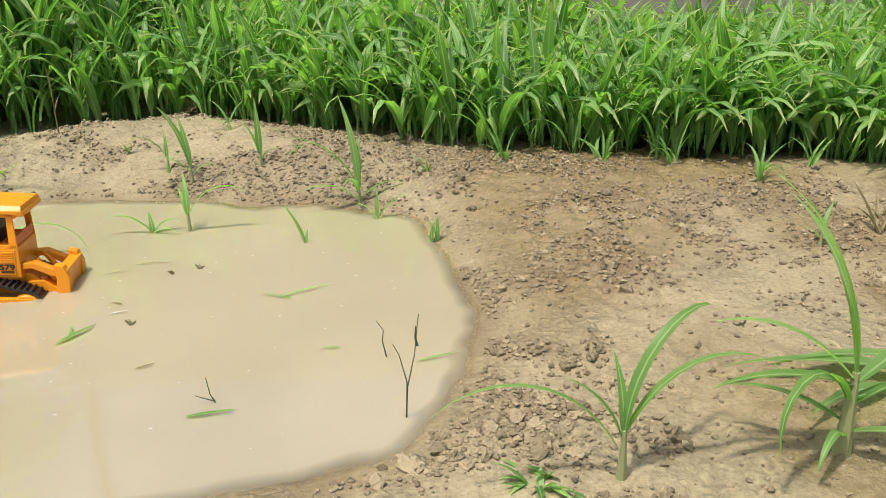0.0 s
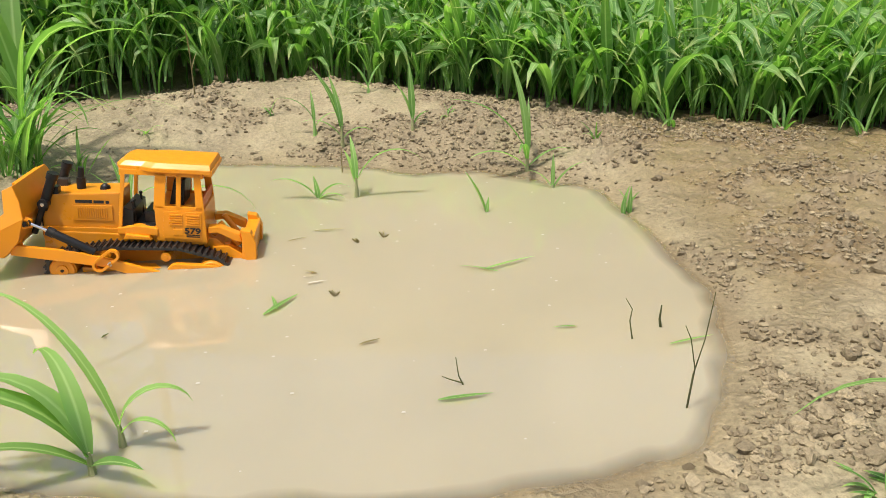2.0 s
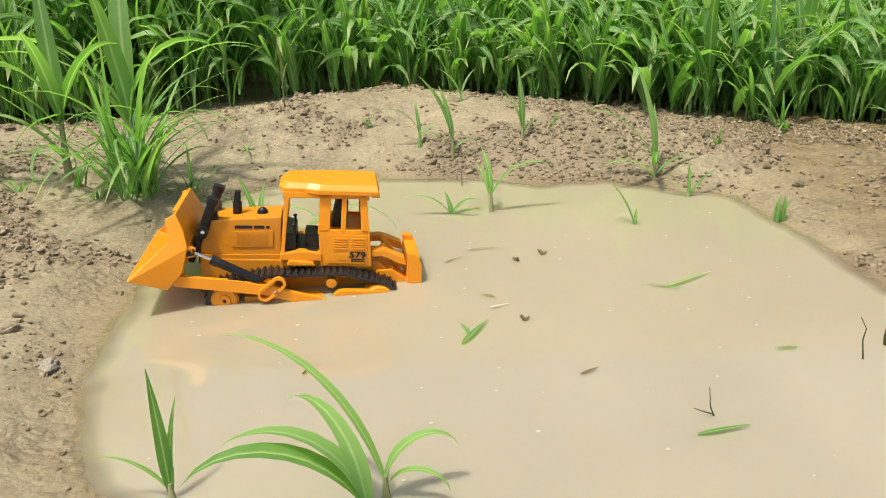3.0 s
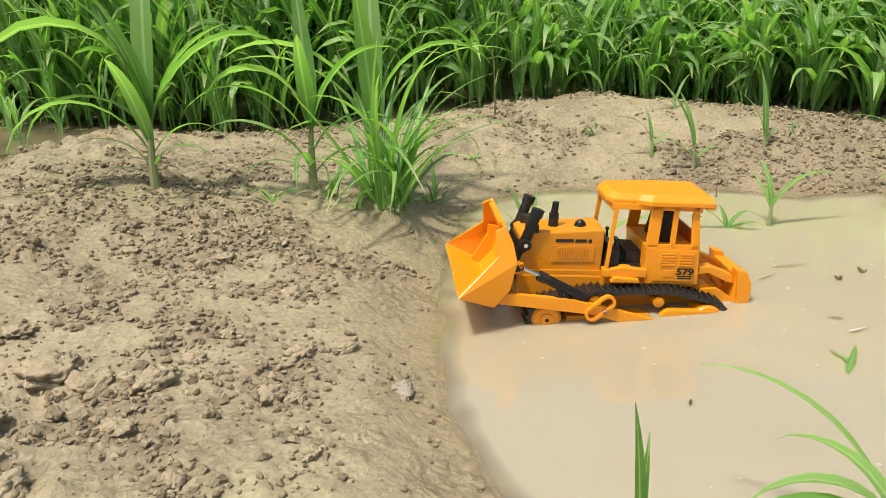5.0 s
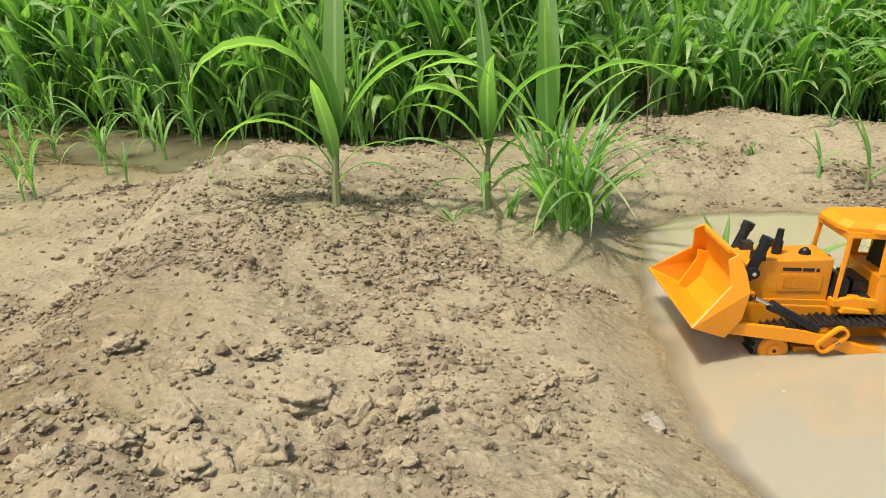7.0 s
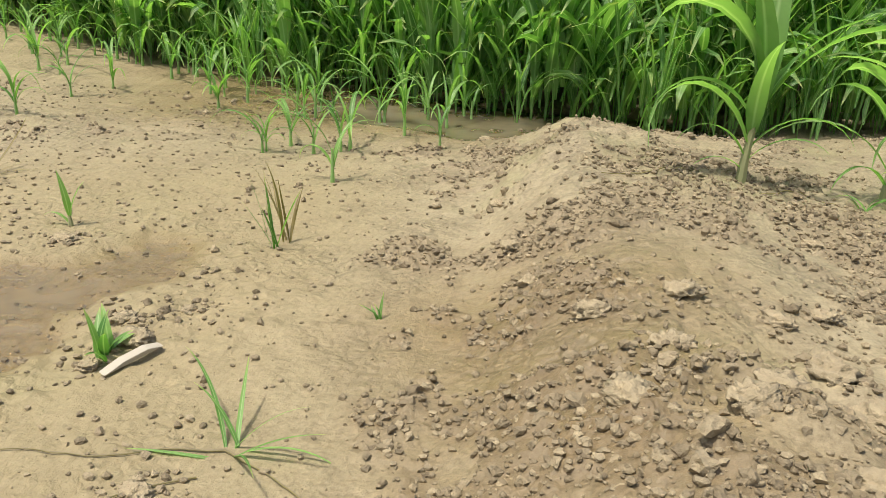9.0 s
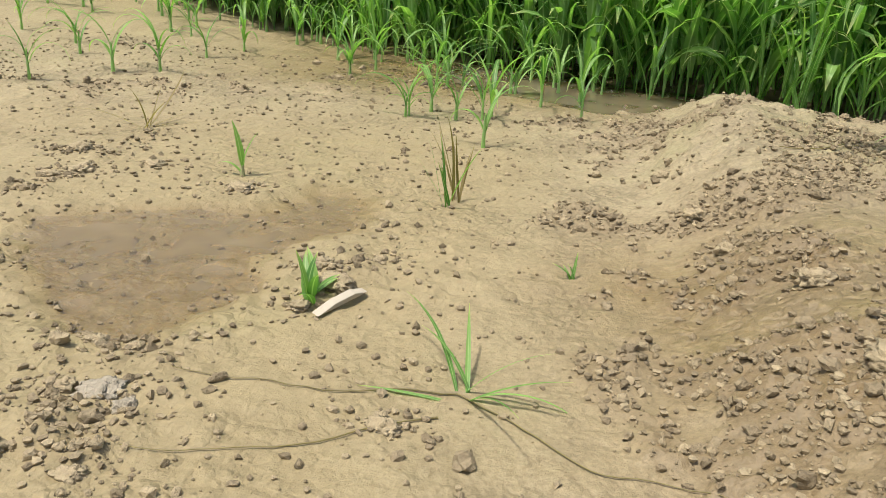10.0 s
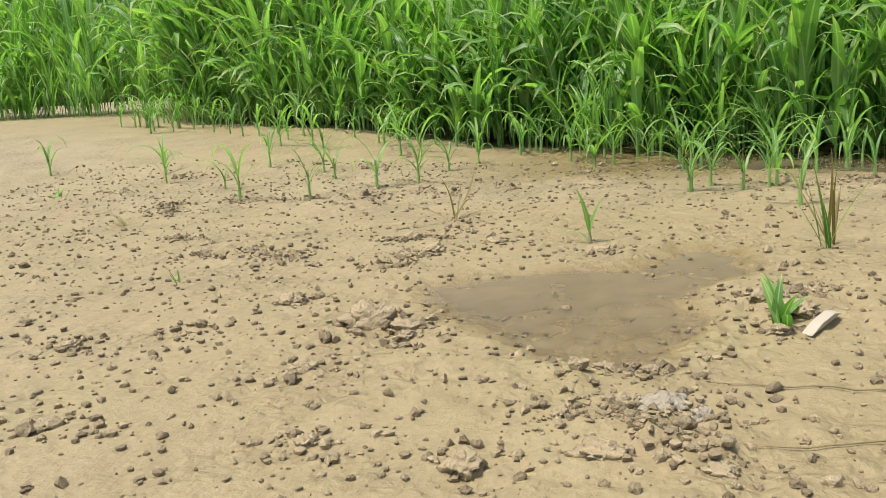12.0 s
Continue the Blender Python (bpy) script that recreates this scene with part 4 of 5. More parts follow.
for x, y, r in ((-1.50, 1.32, 0.034), (-1.455, 1.305, 0.030), (-1.39, 1.30, 0.022), (-1.27, 1.27, 0.017), (-1.245, 1.27, 0.012), (-1.25, 1.36, 0.018), (-1.36, 1.35, 0.014), (-1.61, 1.26, 0.030), (-1.71, 1.39, 0.020), (-1.53, 1.22, 0.034), (-1.40, 1.21, 0.020),
                (-1.58, 1.20, 0.030), (-1.66, 1.22, 0.024), (-1.272, 1.515, 0.020), (-1.2, 1.39, 0.014), (-1.331, 1.408, 0.012), (-1.372, 1.616, 0.016), (-1.498, 1.624, 0.014), (-1.30, 1.68, 0.012), (-1.56, 1.40, 0.016), (-1.62, 1.36, 0.018), (-1.74, 1.28, 0.022),
                (-1.80, 1.36, 0.020), (-1.70, 1.17, 0.026), (-1.47, 1.13, 0.022), (-1.56, 1.11, 0.024), (-1.64, 1.08, 0.02), (-1.33, 1.13, 0.014), (-1.22, 1.17, 0.012), (-1.86, 1.50, 0.018), (-1.79, 1.18, 0.022), (-1.44, 1.95, 0.014), (-1.42, 1.88, 0.012),
                (-1.40, 2.2, 0.012), (-1.6, 2.05, 0.010), (-1.72, 1.86, 0.012), (-1.88, 1.62, 0.016), (-1.9, 1.86, 0.014)):
    clod(x, y, r, "crumbly tan mud clod on the heap", group="clods on the heap")
for x, y, r in ((-3.49, 2.06, 0.016), (-2.84, 1.37, 0.018), (-2.86, 0.99, 0.014), (-2.435, 1.015, 0.019), (-2.64, 1.0, 0.011), (-2.81, 1.74, 0.018), (-2.89, 1.24, 0.009), (-2.71, 1.14, 0.012), (-2.47, 1.07, 0.010), (-2.52, 0.985, 0.017), (-3.0, 1.18, 0.012), (-3.26, 1.75, 0.014),
                (-2.70, 1.28, 0.030), (-2.66, 1.27, 0.020), (-2.74, 1.63, 0.017), (-2.66, 1.69, 0.016), (-2.82, 1.74, 0.012), (-2.50, 1.635, 0.020), (-2.43, 1.10, 0.012), (-2.41, 1.18, 0.010), (-2.45, 1.18, 0.010), (-2.17, 1.115, 0.014), (-1.935, 2.45, 0.022), (-2.77, 1.60, 0.014),
                (-2.36, 1.0, 0.010), (-2.28, 1.36, 0.022), (-2.31, 1.40, 0.014), (-2.25, 1.44, 0.012), (-3.84, 2.35, 0.016), (-2.65, 1.24, 0.012), (-2.30, 1.30, 0.012), (-2.62, 2.54, 0.012), (-2.4, 2.57, 0.014)):
    clod(x, y, r, "dry tan mud clod on the flat", group="clods on the flat")
clod(-1.137, 1.325, 0.015, "pale grey stone at the pond's edge", STONE, "stones", "stone")
clod(-2.40, 1.105, 0.018, "pale grey stone on the mud flat", STONE, "stones", "stone")
clod(-2.37, 1.09, 0.011, "pale grey stone on the mud flat", STONE, "stones", "stone")


def crumbs(name, count, sub, r0, r1, seed, label, thin, power=2.5):
    """Loose crumbs strewn over the mud, thicker on the heap and in patches."""
    g3 = np.random.default_rng(seed)
    shapes = [lump_template(sub, 10 + k, 0.75) for k in range(12)]
    vs, fs, n0 = [], [], 0
    px, py = g3.uniform(-4.3, 0.8, count * 6), 0.78 + 2.0 * g3.random(count * 6) ** 1.3
    own = g3.random(count * 6) < 0.035                # a share lies round the large clods
    spot = np.array(CLOD_SPOTS)[g3.integers(0, len(CLOD_SPOTS), count * 6)]
    px = np.where(own, spot[:, 0] + g3.normal(0, 1, count * 6) * (0.015 + spot[:, 2]), px)
    py = np.where(own, spot[:, 1] + g3.normal(0, 0.8, count * 6) * (0.015 + spot[:, 2]), py)
    z = ground(px, py)[0]
    d = signed(px, py, SHORE)
    ok = (d > 0.008) & (py < edge_y(px) + 0.05) & (g3.random(count * 6) < np.where(own, 0.5, np.maximum(0.9 * cluster(px, py), thin * (1 + step(px, -0.15, 0.0) + 1.2 * step(-px, 1.95, 2.2)))))
    pick = np.nonzero(ok)[0][:count]
    for i in pick:
        v, f = shapes[i % 12]
        r = r0 + (r1 - r0) * g3.random() ** power
        a = g3.uniform(0, 6.28)
        c, s = math.cos(a) * r, math.sin(a) * r
        sx, sy = g3.uniform(0.8, 1.35), g3.uniform(0.7, 1.1)
        w = np.stack([v[:, 0] * c * sx - v[:, 1] * s * sy + px[i], v[:, 0] * s * sx + v[:, 1] * c * sy + py[i], v[:, 2] * r * g3.uniform(0.8, 1.2) + z[i] + r * 0.3], -1)
        vs.append(w), fs.append(f + n0)
        n0 += len(v)
    ob = new(name, mesh_of(name, np.concatenate(vs), np.concatenate(fs), CLOD, False))
    tagged(ob, label, "crumbs", kind="stuff")


crumbs("mud_crumbs", 46000, 1, 0.0011, 0.0054, 201, "fine crumbs of mud strewn over the ground", 0.035, 2.2)
crumbs("mud_lumps", 1200, 2, 0.0035, 0.0100, 202, "small lumps of mud strewn over the ground", 0.005, 2.6)


# ---- toy bulldozer ----
def track_outline(grow=0.0):
    """The closed line of the track round its wheels, as points in x and z."""
    circles = [(0.0, 0.0285, 0.0265 + grow), (0.210, 0.0255, 0.0235 + grow), (0.150, 0.0535, 0.010 + grow), (0.050, 0.0575, 0.010 + grow)]
    pts = [(cx + r * math.cos(a), cz + r * math.sin(a)) for cx, cz, r in circles for a in [k * math.pi / 18 for k in range(36)]]
    pts = sorted(set((round(p, 6), round(q, 6)) for p, q in pts))

    def half(seq):
        out = []
        for p in seq:
            while len(out) > 1 and (out[-1][0] - out[-2][0]) * (p[1] - out[-2][1]) - (out[-1][1] - out[-2][1]) * (p[0] - out[-2][0]) <= 0:
                out.pop()
            out.append(p)
        return out[:-1]

    return half(pts) + half(pts[::-1])


def ring_prism(bm, outer, inner, y0, y1):
    k = len(outer)
    rows = [[bm.verts.new((x, y, z)) for x, z in line] for line, y in ((outer, y0), (outer, y1), (inner, y1), (inner, y0))]
    for a, b in zip(rows, rows[1:] + rows[:1]):
        for i in range(k):
            bm.faces.new((a[i], a[(i + 1) % k], b[(i + 1) % k], b[i]))
    bmesh.ops.recalc_face_normals(bm, faces=bm.faces[:])
    return bm


def along_outline(line, gap):
    """Points at even gaps along a closed line, with the direction there."""
    k, out, carry = len(line), [], 0.0
    for i in range(k):
        (ax, az), (bx, bz) = line[i], line[(i + 1) % k]
        d = math.hypot(bx - ax, bz - az)
        q = carry
        while q < d:
            out.append((ax + (bx - ax) * q / d, az + (bz - az) * q / d, math.atan2(bz - az, bx - ax)))
            q += gap
        carry = q - d
    return out


def oblong(cx, cz, half, r, turn, n=8):
    c, s = math.cos(turn), math.sin(turn)
    pts = [(half + r * math.cos(a), r * math.sin(a)) for a in [-math.pi / 2 + math.pi * k / n for k in range(n + 1)]]
    pts += [(-half + r * math.cos(a), r * math.sin(a)) for a in [math.pi / 2 + math.pi * k / n for k in range(n + 1)]]
    return [(cx + c * x - s * z, cz + s * x + c * z) for x, z in pts]


def bulldozer(m):
    d = empty("toy_bulldozer", m, "yellow plastic toy bulldozer, scoop raised, wading in muddy water", "toy bulldozer")

    # hull between the tracks
    bm = bmesh.new()
    prism(bm, [(0.245, 0.038), (0.245, 0.075), (0.0, 0.075), (-0.018, 0.06), (-0.018, 0.03), (0.02, 0.022), (0.22, 0.022)], -0.036, 0.036, 0.002)
    part("hull", bm, AMBER, d)

    # hood with raised side grilles
    bm = bmesh.new()
    prism(bm, [(0.246, 0.060), (0.246, 0.127), (0.240, 0.131), (0.136, 0.139), (0.136, 0.060)], -0.031, 0.031, 0.002)
    hood = part("hood", bm, AMBER, d)
    for y in (1, -1):
        bm = bmesh.new()
        prism(bm, [(0.246, 0.062), (0.246, 0.081), (0.136, 0.083), (0.136, 0.062)], y * 0.0315, y * 0.0345, 0.001)
        part("side_skirt", bm, AMBER, hood)
        bm = bmesh.new()
        outer = [(0.203, 0.092), (0.203, 0.1165), (0.147, 0.1185), (0.147, 0.094)]
        prism(bm, outer, y * 0.0312, y * 0.0326, 0.0006)
        g = part("side_grille", bm, AMBER, hood)
        for k in range(14):
            u = 0.196 - k * 0.0031
            bm = bmesh.new()
            box(bm, u - 0.0007, u + 0.0007, y * 0.0322, y * 0.0335, 0.098, 0.1135, 0)
            part("grille_rib", bm, AMBER, g)
        # lettering stays plain bars
        for k, (a, b) in enumerate(((0.199, 0.1755), (0.1735, 0.1735 - 0.0145), (0.1565, 0.1520))):
            bm = bmesh.new()
            prism(bm, [(a, 0.1203 + 0.0012 * (0.199 - a) * 10), (a, 0.1248 + 0.0012 * (0.199 - a) * 10), (b, 0.1250 + 0.0012 * (0.199 - b) * 10), (b, 0.1205 + 0.0012 * (0.199 - b) * 10)], y * 0.0310, y * 0.0316, 0)
            part("name_decal", bm, DECAL, hood, "black printed bar")
    bm = bmesh.new()
    box(bm, 0.2465, 0.2490, -0.027, 0.027, 0.064, 0.122, 0.001)
    part("radiator_grille", bm, BLACK, hood, "black radiator grille")
    bm = bmesh.new()
    tube(bm, (0.198, 0.0, 0.130), (0.198, 0, 0.152), 0.0065)
    tube(bm, (0.198, 0.0, 0.152), (0.197, 0, 0.168), 0.0048, 0.0042)
    smooth(part("exhaust_pipe", bm, BLACK, d, "black exhaust pipe"))
    bm = bmesh.new()
    tube(bm, (0.163, 0.004, 0.135), (0.163, 0.004, 0.142), 0.0085, 0.0065)
    tube(bm, (0.163, 0.004, 0.142), (0.163, 0.004, 0.145), 0.0055, 0.003)
    smooth(part("air_filter_cap", bm, BLACK, d, "black filter cap"))

    # cab: lower body, floor, posts, roof, seat
    bm = bmesh.new()
    prism(bm, [(0.082, 0.070), (0.085, 0.124), (0.014, 0.122), (0.010, 0.070)], -0.048, 0.048, 0.002)
    cab = part("cab_body", bm, YELLOW, d)
    for y in (1, -1):
        bm = bmesh.new()
        prism(bm, [(0.137, 0.079), (0.137, 0.089), (0.110, 0.0935), (0.080, 0.0905), (0.080, 0.079)], y * 0.034, y * 0.050, 0.0015)
        part("step_fender", bm, YELLOW, cab)
        bm = bmesh.new()
        prism(bm, [(0.128, 0.073), (0.125, 0.081), (0.092, 0.079), (0.088, 0.073)], y * 0.044, y * 0.056, 0.0015)
        part("step", bm, YELLOW, cab)
        bm = bmesh.new()
        prism(bm, [(0.1365, 0.060), (0.1365, 0.080), (0.012, 0.080), (0.012, 0.066)], y * 0.030, y * 0.044, 0.001)
        part("sill", bm, AMBER, cab)
        bm = bmesh.new()
        prism(bm, [(0.072, 0.075), (0.072, 0.119), (0.018, 0.119), (0.018, 0.075)], y * 0.0478, y * 0.0494, 0.0008)
        panel = part("side_panel", bm, YELLOW, cab)
        for u in (0.0545, 0.0305):
            for k in range(5):
                z = 0.0985 + k * 0.0038
                bm = bmesh.new()
                box(bm, u - 0.0092, u + 0.0092, y * 0.0490, y * 0.0509, z - 0.0012, z + 0.0012, 0.0004)
                part("louvre", bm, YELLOW, panel)
        bm = bmesh.new()
        box(bm, 0.044, 0.058, y * 0.0490, y * 0.0502, 0.0810, 0.0905, 0.0004)
        part("hatch", bm, YELLOW, panel)
        for k in range(2):
            bm = bmesh.new()
            box(bm, 0.0205, 0.0395, y * 0.0492, y * 0.0499, 0.0788 + k * 0.0028, 0.0804 + k * 0.0028, 0)
            part("stripe_decal", bm, DECAL, panel)
        # posts, broad rear frame with two windows
        for name, line in (("front_post", [(0.136, 0.089), (0.131, 0.089), (0.1245, 0.178), (0.1305, 0.178)]),
                           ("middle_post", [(0.086, 0.120), (0.070, 0.120), (0.0675, 0.178), (0.083, 0.178)]),
                           ("window_divider", [(0.0545, 0.120), (0.0475, 0.120), (0.0465, 0.178), (0.0535, 0.178)]),
                           ("rear_post", [(0.026, 0.120), (0.014, 0.120), (0.0205, 0.178), (0.0295, 0.178)]),
                           ("window_sill", [(0.0845, 0.120), (0.015, 0.120), (0.016, 0.1265), (0.0838, 0.1265)]),
                           ("top_rail", [(0.1305, 0.172), (0.0205, 0.172), (0.0205, 0.180), (0.1305, 0.180)])):
            bm = bmesh.new()
            lean_in = 0.005
            prism(bm, line, y * 0.0445, y * 0.0480, 0.0008)
            for v in bm.verts:
                v.co.y -= y * lean_in * max(0, (v.co.z - 0.12) / 0.06)
            part(name, bm, YELLOW, cab)
        for u, z in ((0.0275, 0.130), (0.0255, 0.139), (0.0245, 0.148), (0.0235, 0.157), (0.0225, 0.166), (0.0715, 0.1225), (0.0335, 0.1225)):
            bm = bmesh.new()
            yy = 0.0475 - 0.005 * max(0, (z - 0.12) / 0.06)
            tube(bm, (u - 0.004, y * yy, z), (u - 0.004, y * (yy + 0.0012), z), 0.0009, seg=8)
            part("rivet", bm, YELLOW, cab)
    for u in (0.018, 0.131):
        bm = bmesh.new()
        box(bm, u - 0.002, u + 0.002, -0.043, 0.043, 0.170, 0.180, 0.0008)
        part("cross_rail", bm, YELLOW, cab)
    bm = bmesh.new()
    box(bm, 0.0165, 0.0195, -0.043, 0.043, 0.118, 0.140, 0.0008)
    part("rear_panel", bm, SHADED_YELLOW, cab, "inner rear panel, cab shade put into its orange-red colour")
    bm = bmesh.new()
    outline = [(0.139, 0.024), (0.133, 0.040), (0.102, 0.043), (0.086, 0.050), (0.004, 0.050)]
    low = [bm.verts.new((x, s * y, 0.179)) for s, seq in ((1, outline), (-1, outline[::-1])) for x, y in seq]
    mid = [bm.verts.new((x, s * y, 0.185)) for s, seq in ((1, outline), (-1, outline[::-1])) for x, y in seq]
    top = [bm.verts.new((0.006 + (x - 0.004) * 0.92, s * y * 0.86, 0.1925)) for s, seq in ((1, outline), (-1, outline[::-1])) for x, y in seq]
    bm.faces.new(low), bm.faces.new(top)
    for a, b in ((low, mid), (mid, top)):
        for i in range(10):
            bm.faces.new((a[i], a[(i + 1) % 10], b[(i + 1) % 10], b[i]))
    bmesh.ops.recalc_face_normals(bm, faces=bm.faces[:])
    bmesh.ops.bevel(bm, geom=[e for e in bm.edges if e.calc_face_angle(0) > 0.5], offset=0.0007, segments=1, affect="EDGES")
    part("roof", bm, YELLOW, d)
    bm = bmesh.new()
    box(bm, 0.002, 0.014, -0.049, 0.049, 0.176, 0.1845, 0.0015)
    part("roof_visor", bm, YELLOW, d)
    bm = bmesh.new()
    box(bm, 0.086, 0.134, -0.042, 0.042, 0.088, 0.0925, 0.001)
    part("cab_floor", bm, BLACK, cab, "black cab floor")
    bm = bmesh.new()
    prism(bm, [(0.116, 0.092), (0.116, 0.114), (0.130, 0.119), (0.134, 0.092)], -0.040, 0.040, 0.001)
    part("dashboard", bm, BLACK, cab, "black dashboard")
    bm = bmesh.new()
    prism(bm, [(0.104, 0.092), (0.104, 0.110), (0.070, 0.109), (0.060, 0.164), (0.044, 0.164), (0.048, 0.100), (0.048, 0.092)], -0.026, 0.026, 0.002)
    part("driver_seat", bm, BLACK, cab, "black driver's seat")
    for y in (0.03, -0.022, 0.022):
        bm = bmesh.new()
        tube(bm, (0.116, y, 0.093), (0.119, y, 0.125), 0.0016, seg=8)
        bmesh.ops.create_uvsphere(bm, u_segments=8, v_segments=6, radius=0.003, matrix=Matrix.Translation((0.119, y, 0.126)))
        smooth(part("lever", bm, BLACK, cab, "black lever"))

    # tracks and running gear
    outer = track_outline()
    marks = along_outline(outer, 0.0088)
    for y in (1, -1):
        y0, y1 = sorted((y * 0.039, y * 0.071))
        bm = bmesh.new()
        belt = [p[:2] for p in along_outline(outer, 0.004)]
        inner_line = []
        for i, (x, z) in enumerate(belt):
            (ax, az), (bx, bz) = belt[i - 1], belt[(i + 1) % len(belt)]
            q = math.hypot(bx - ax, bz - az) or 1
            inner_line.append((x - (bz - az) / q * 0.0035, z + (bx - ax) / q * 0.0035))
        ring_prism(bm, belt, inner_line, y0, y1)
        track = part("track", bm, RUBBER, d, "wet black rubber track")
        pad = None
        for x, z, a in marks:
            if pad is None:
                bm = bmesh.new()
                box(bm, -0.0034, 0.0034, y0 - 0.0006, y1 + 0.0006, -0.0016, 0.0012, 0.0004)
                box(bm, -0.0006, 0.0018, y0 - 0.0006, y1 + 0.0006, -0.0042, -0.001, 0.0003)
                ob = part("track_pad", bm, RUBBER, track)
                pad = ob.data
            else:
                ob = new("track_pad", pad)
                ob.parent = track
            ob.matrix_local = Matrix.Translation((x, 0, z)) @ Matrix.Rotation(-a, 4, "Y")
        face = y * 0.0715
        for cxw, czw, r, name in ((0.210, 0.0255, 0.0190, "idler_wheel"), (0.0, 0.0285, 0.0215, "drive_wheel")):
            bm = bmesh.new()
            tube(bm, (cxw, y * 0.045, czw), (cxw, face, czw), r, seg=32)
            wheel = smooth(part(name, bm, YELLOW, d))
            bm = bmesh.new()
            tube(bm, (cxw, face, czw), (cxw, face + y * 0.0028, czw), r * 0.94, r * 0.86, seg=32)
            smooth(part("rim", bm, YELLOW, wheel))
            bm = bmesh.new()
            tube(bm, (cxw, face, czw), (cxw, face + y * 0.0048, czw), r * 0.52, r * 0.42, seg=24)
            smooth(part("hub", bm, YELLOW, wheel))
            bm = bmesh.new()
            tube(bm, (cxw, face, czw), (cxw, face + y * 0.0054, czw), r * 0.13, seg=12)
            smooth(part("axle_bolt", bm, BLACK, wheel, "dark axle bolt"))
        bm = bmesh.new()
        prism(bm, [(0.184, 0.013), (0.184, 0.030), (0.060, 0.034), (0.030, 0.034), (0.030, 0.010), (0.176, 0.009)], y * 0.046, y * 0.0700, 0.0015)
        part("track_frame", bm, AMBER, d)
        bm = bmesh.new()
        prism(bm, oblong(0.024, 0.029, 0.026, 0.0145, 0.0), y * 0.066, y * 0.0765, 0.0012)
        guard = part("rear_guard", bm, YELLOW, d)
        for u in (0.046, 0.036, 0.018, 0.006):
            bm = bmesh.new()
            tube(bm, (u, y * 0.0765, 0.029), (u, y * 0.0778, 0.029), 0.0014, seg=8)
            part("guard_bolt", bm, CHROME if u < 0.01 else YELLOW, guard)
        for u in (0.168, 0.150, 0.132, 0.114, 0.096, 0.078):
            bm = bmesh.new()
            tube(bm, (u, y * 0.048, 0.0105), (u, y * 0.0712, 0.0105), 0.0058, seg=16)
            tube(bm, (u, y * 0.0712, 0.0105), (u, y * 0.0725, 0.0105), 0.003, seg=12)
            smooth(part("road_roller", bm, YELLOW, d))
        for u in (0.066, 0.150):
            bm = bmesh.new()
            tube(bm, (u, y * 0.042, 0.052), (u, y * 0.0700, 0.052), 0.0072, seg=18)
            tube(bm, (u, y * 0.0700, 0.052), (u, y * 0.0716, 0.052), 0.0035, seg=12)
            smooth(part("carrier_roller", bm, AMBER, d))
        # push arm with slotted ring and bracket
        bm = bmesh.new()
        prism(bm, [(0.276, 0.066), (0.276, 0.050), (0.150, 0.037), (0.082, 0.017), (0.060, 0.014), (0.058, 0.030), (0.078, 0.034), (0.150, 0.052), (0.190, 0.060)], y * 0.0765, y * 0.0835, 0.0012)
        arm = part("push_arm", bm, YELLOW, d)
        bm = bmesh.new()
        ring_prism(bm, oblong(0.146, 0.0485, 0.0125, 0.0098, -0.75), oblong(0.146, 0.0485, 0.0125, 0.0062, -0.75), y * 0.0815, y * 0.0885)
        part("slot_ring", bm, YELLOW, arm)
        bm = bmesh.new()
        tube(bm, (0.140, y * 0.078, 0.044), (0.140, y * 0.0885, 0.044), 0.0033, seg=14)
        smooth(part("slot_bolt", bm, CHROME, arm, "steel bolt"))
        bm = bmesh.new()
        prism(bm, [(0.083, 0.012), (0.083, 0.032), (0.062, 0.032), (0.062, 0.012)], y * 0.083, y * 0.0865, 0.001)
        part("pivot_block", bm, YELLOW, arm)
        bm = bmesh.new()
        tube(bm, (0.0715, y * 0.086, 0.022), (0.0715, y * 0.088, 0.022), 0.0055, seg=18)
        smooth(part("pivot_ring", bm, YELLOW, arm))
        bm = bmesh.new()
        tube(bm, (0.0715, y * 0.0872, 0.022), (0.0715, y * 0.0890, 0.022), 0.0036, seg=6)
        part("pivot_bolt", bm, CHROME, arm, "steel bolt")
        bm = bmesh.new()
        for q in (0.199, 0.190):
            tube(bm, (q - 0.004, y * 0.078, 0.058), (q - 0.0005, y * 0.078, 0.074), 0.0022, seg=8)
        box(bm, 0.182, 0.205, y * 0.0765, y * 0.082, 0.055, 0.061, 0.0006)
        part("cylinder_bracket", bm, BLACK, arm, "black bracket")
        # tilt cylinder
        bm = bmesh.new()
        tube(bm, (0.222, y * 0.076, 0.087), (0.163, y * 0.076, 0.058), 0.0062, seg=18)
        tube(bm, (0.226, y * 0.076, 0.089), (0.217, y * 0.076, 0.0845), 0.0072, seg=18)
        cyl = smooth(part("tilt_cylinder", bm, BLACK, d, "black hydraulic cylinder"))
        bm = bmesh.new()
        tube(bm, (0.222, y * 0.076, 0.087), (0.250, y * 0.076, 0.0995), 0.0023, seg=12)
        smooth(part("rod", bm, CHROME, cyl, "chrome rod"))
        bm = bmesh.new()
        tube(bm, (0.251, y * 0.071, 0.0995), (0.251, y * 0.0805, 0.0995), 0.0048, seg=14)
        smooth(part("rod_end", bm, BLACK, cyl))
        # lift cylinder
        bm = bmesh.new()
        tube(bm, (0.244, y * 0.034, 0.108), (0.228, y * 0.034, 0.158), 0.0068, seg=18)
        tube(bm, (0.2285, y * 0.034, 0.1565), (0.2255, y * 0.034, 0.166), 0.0082, seg=18)
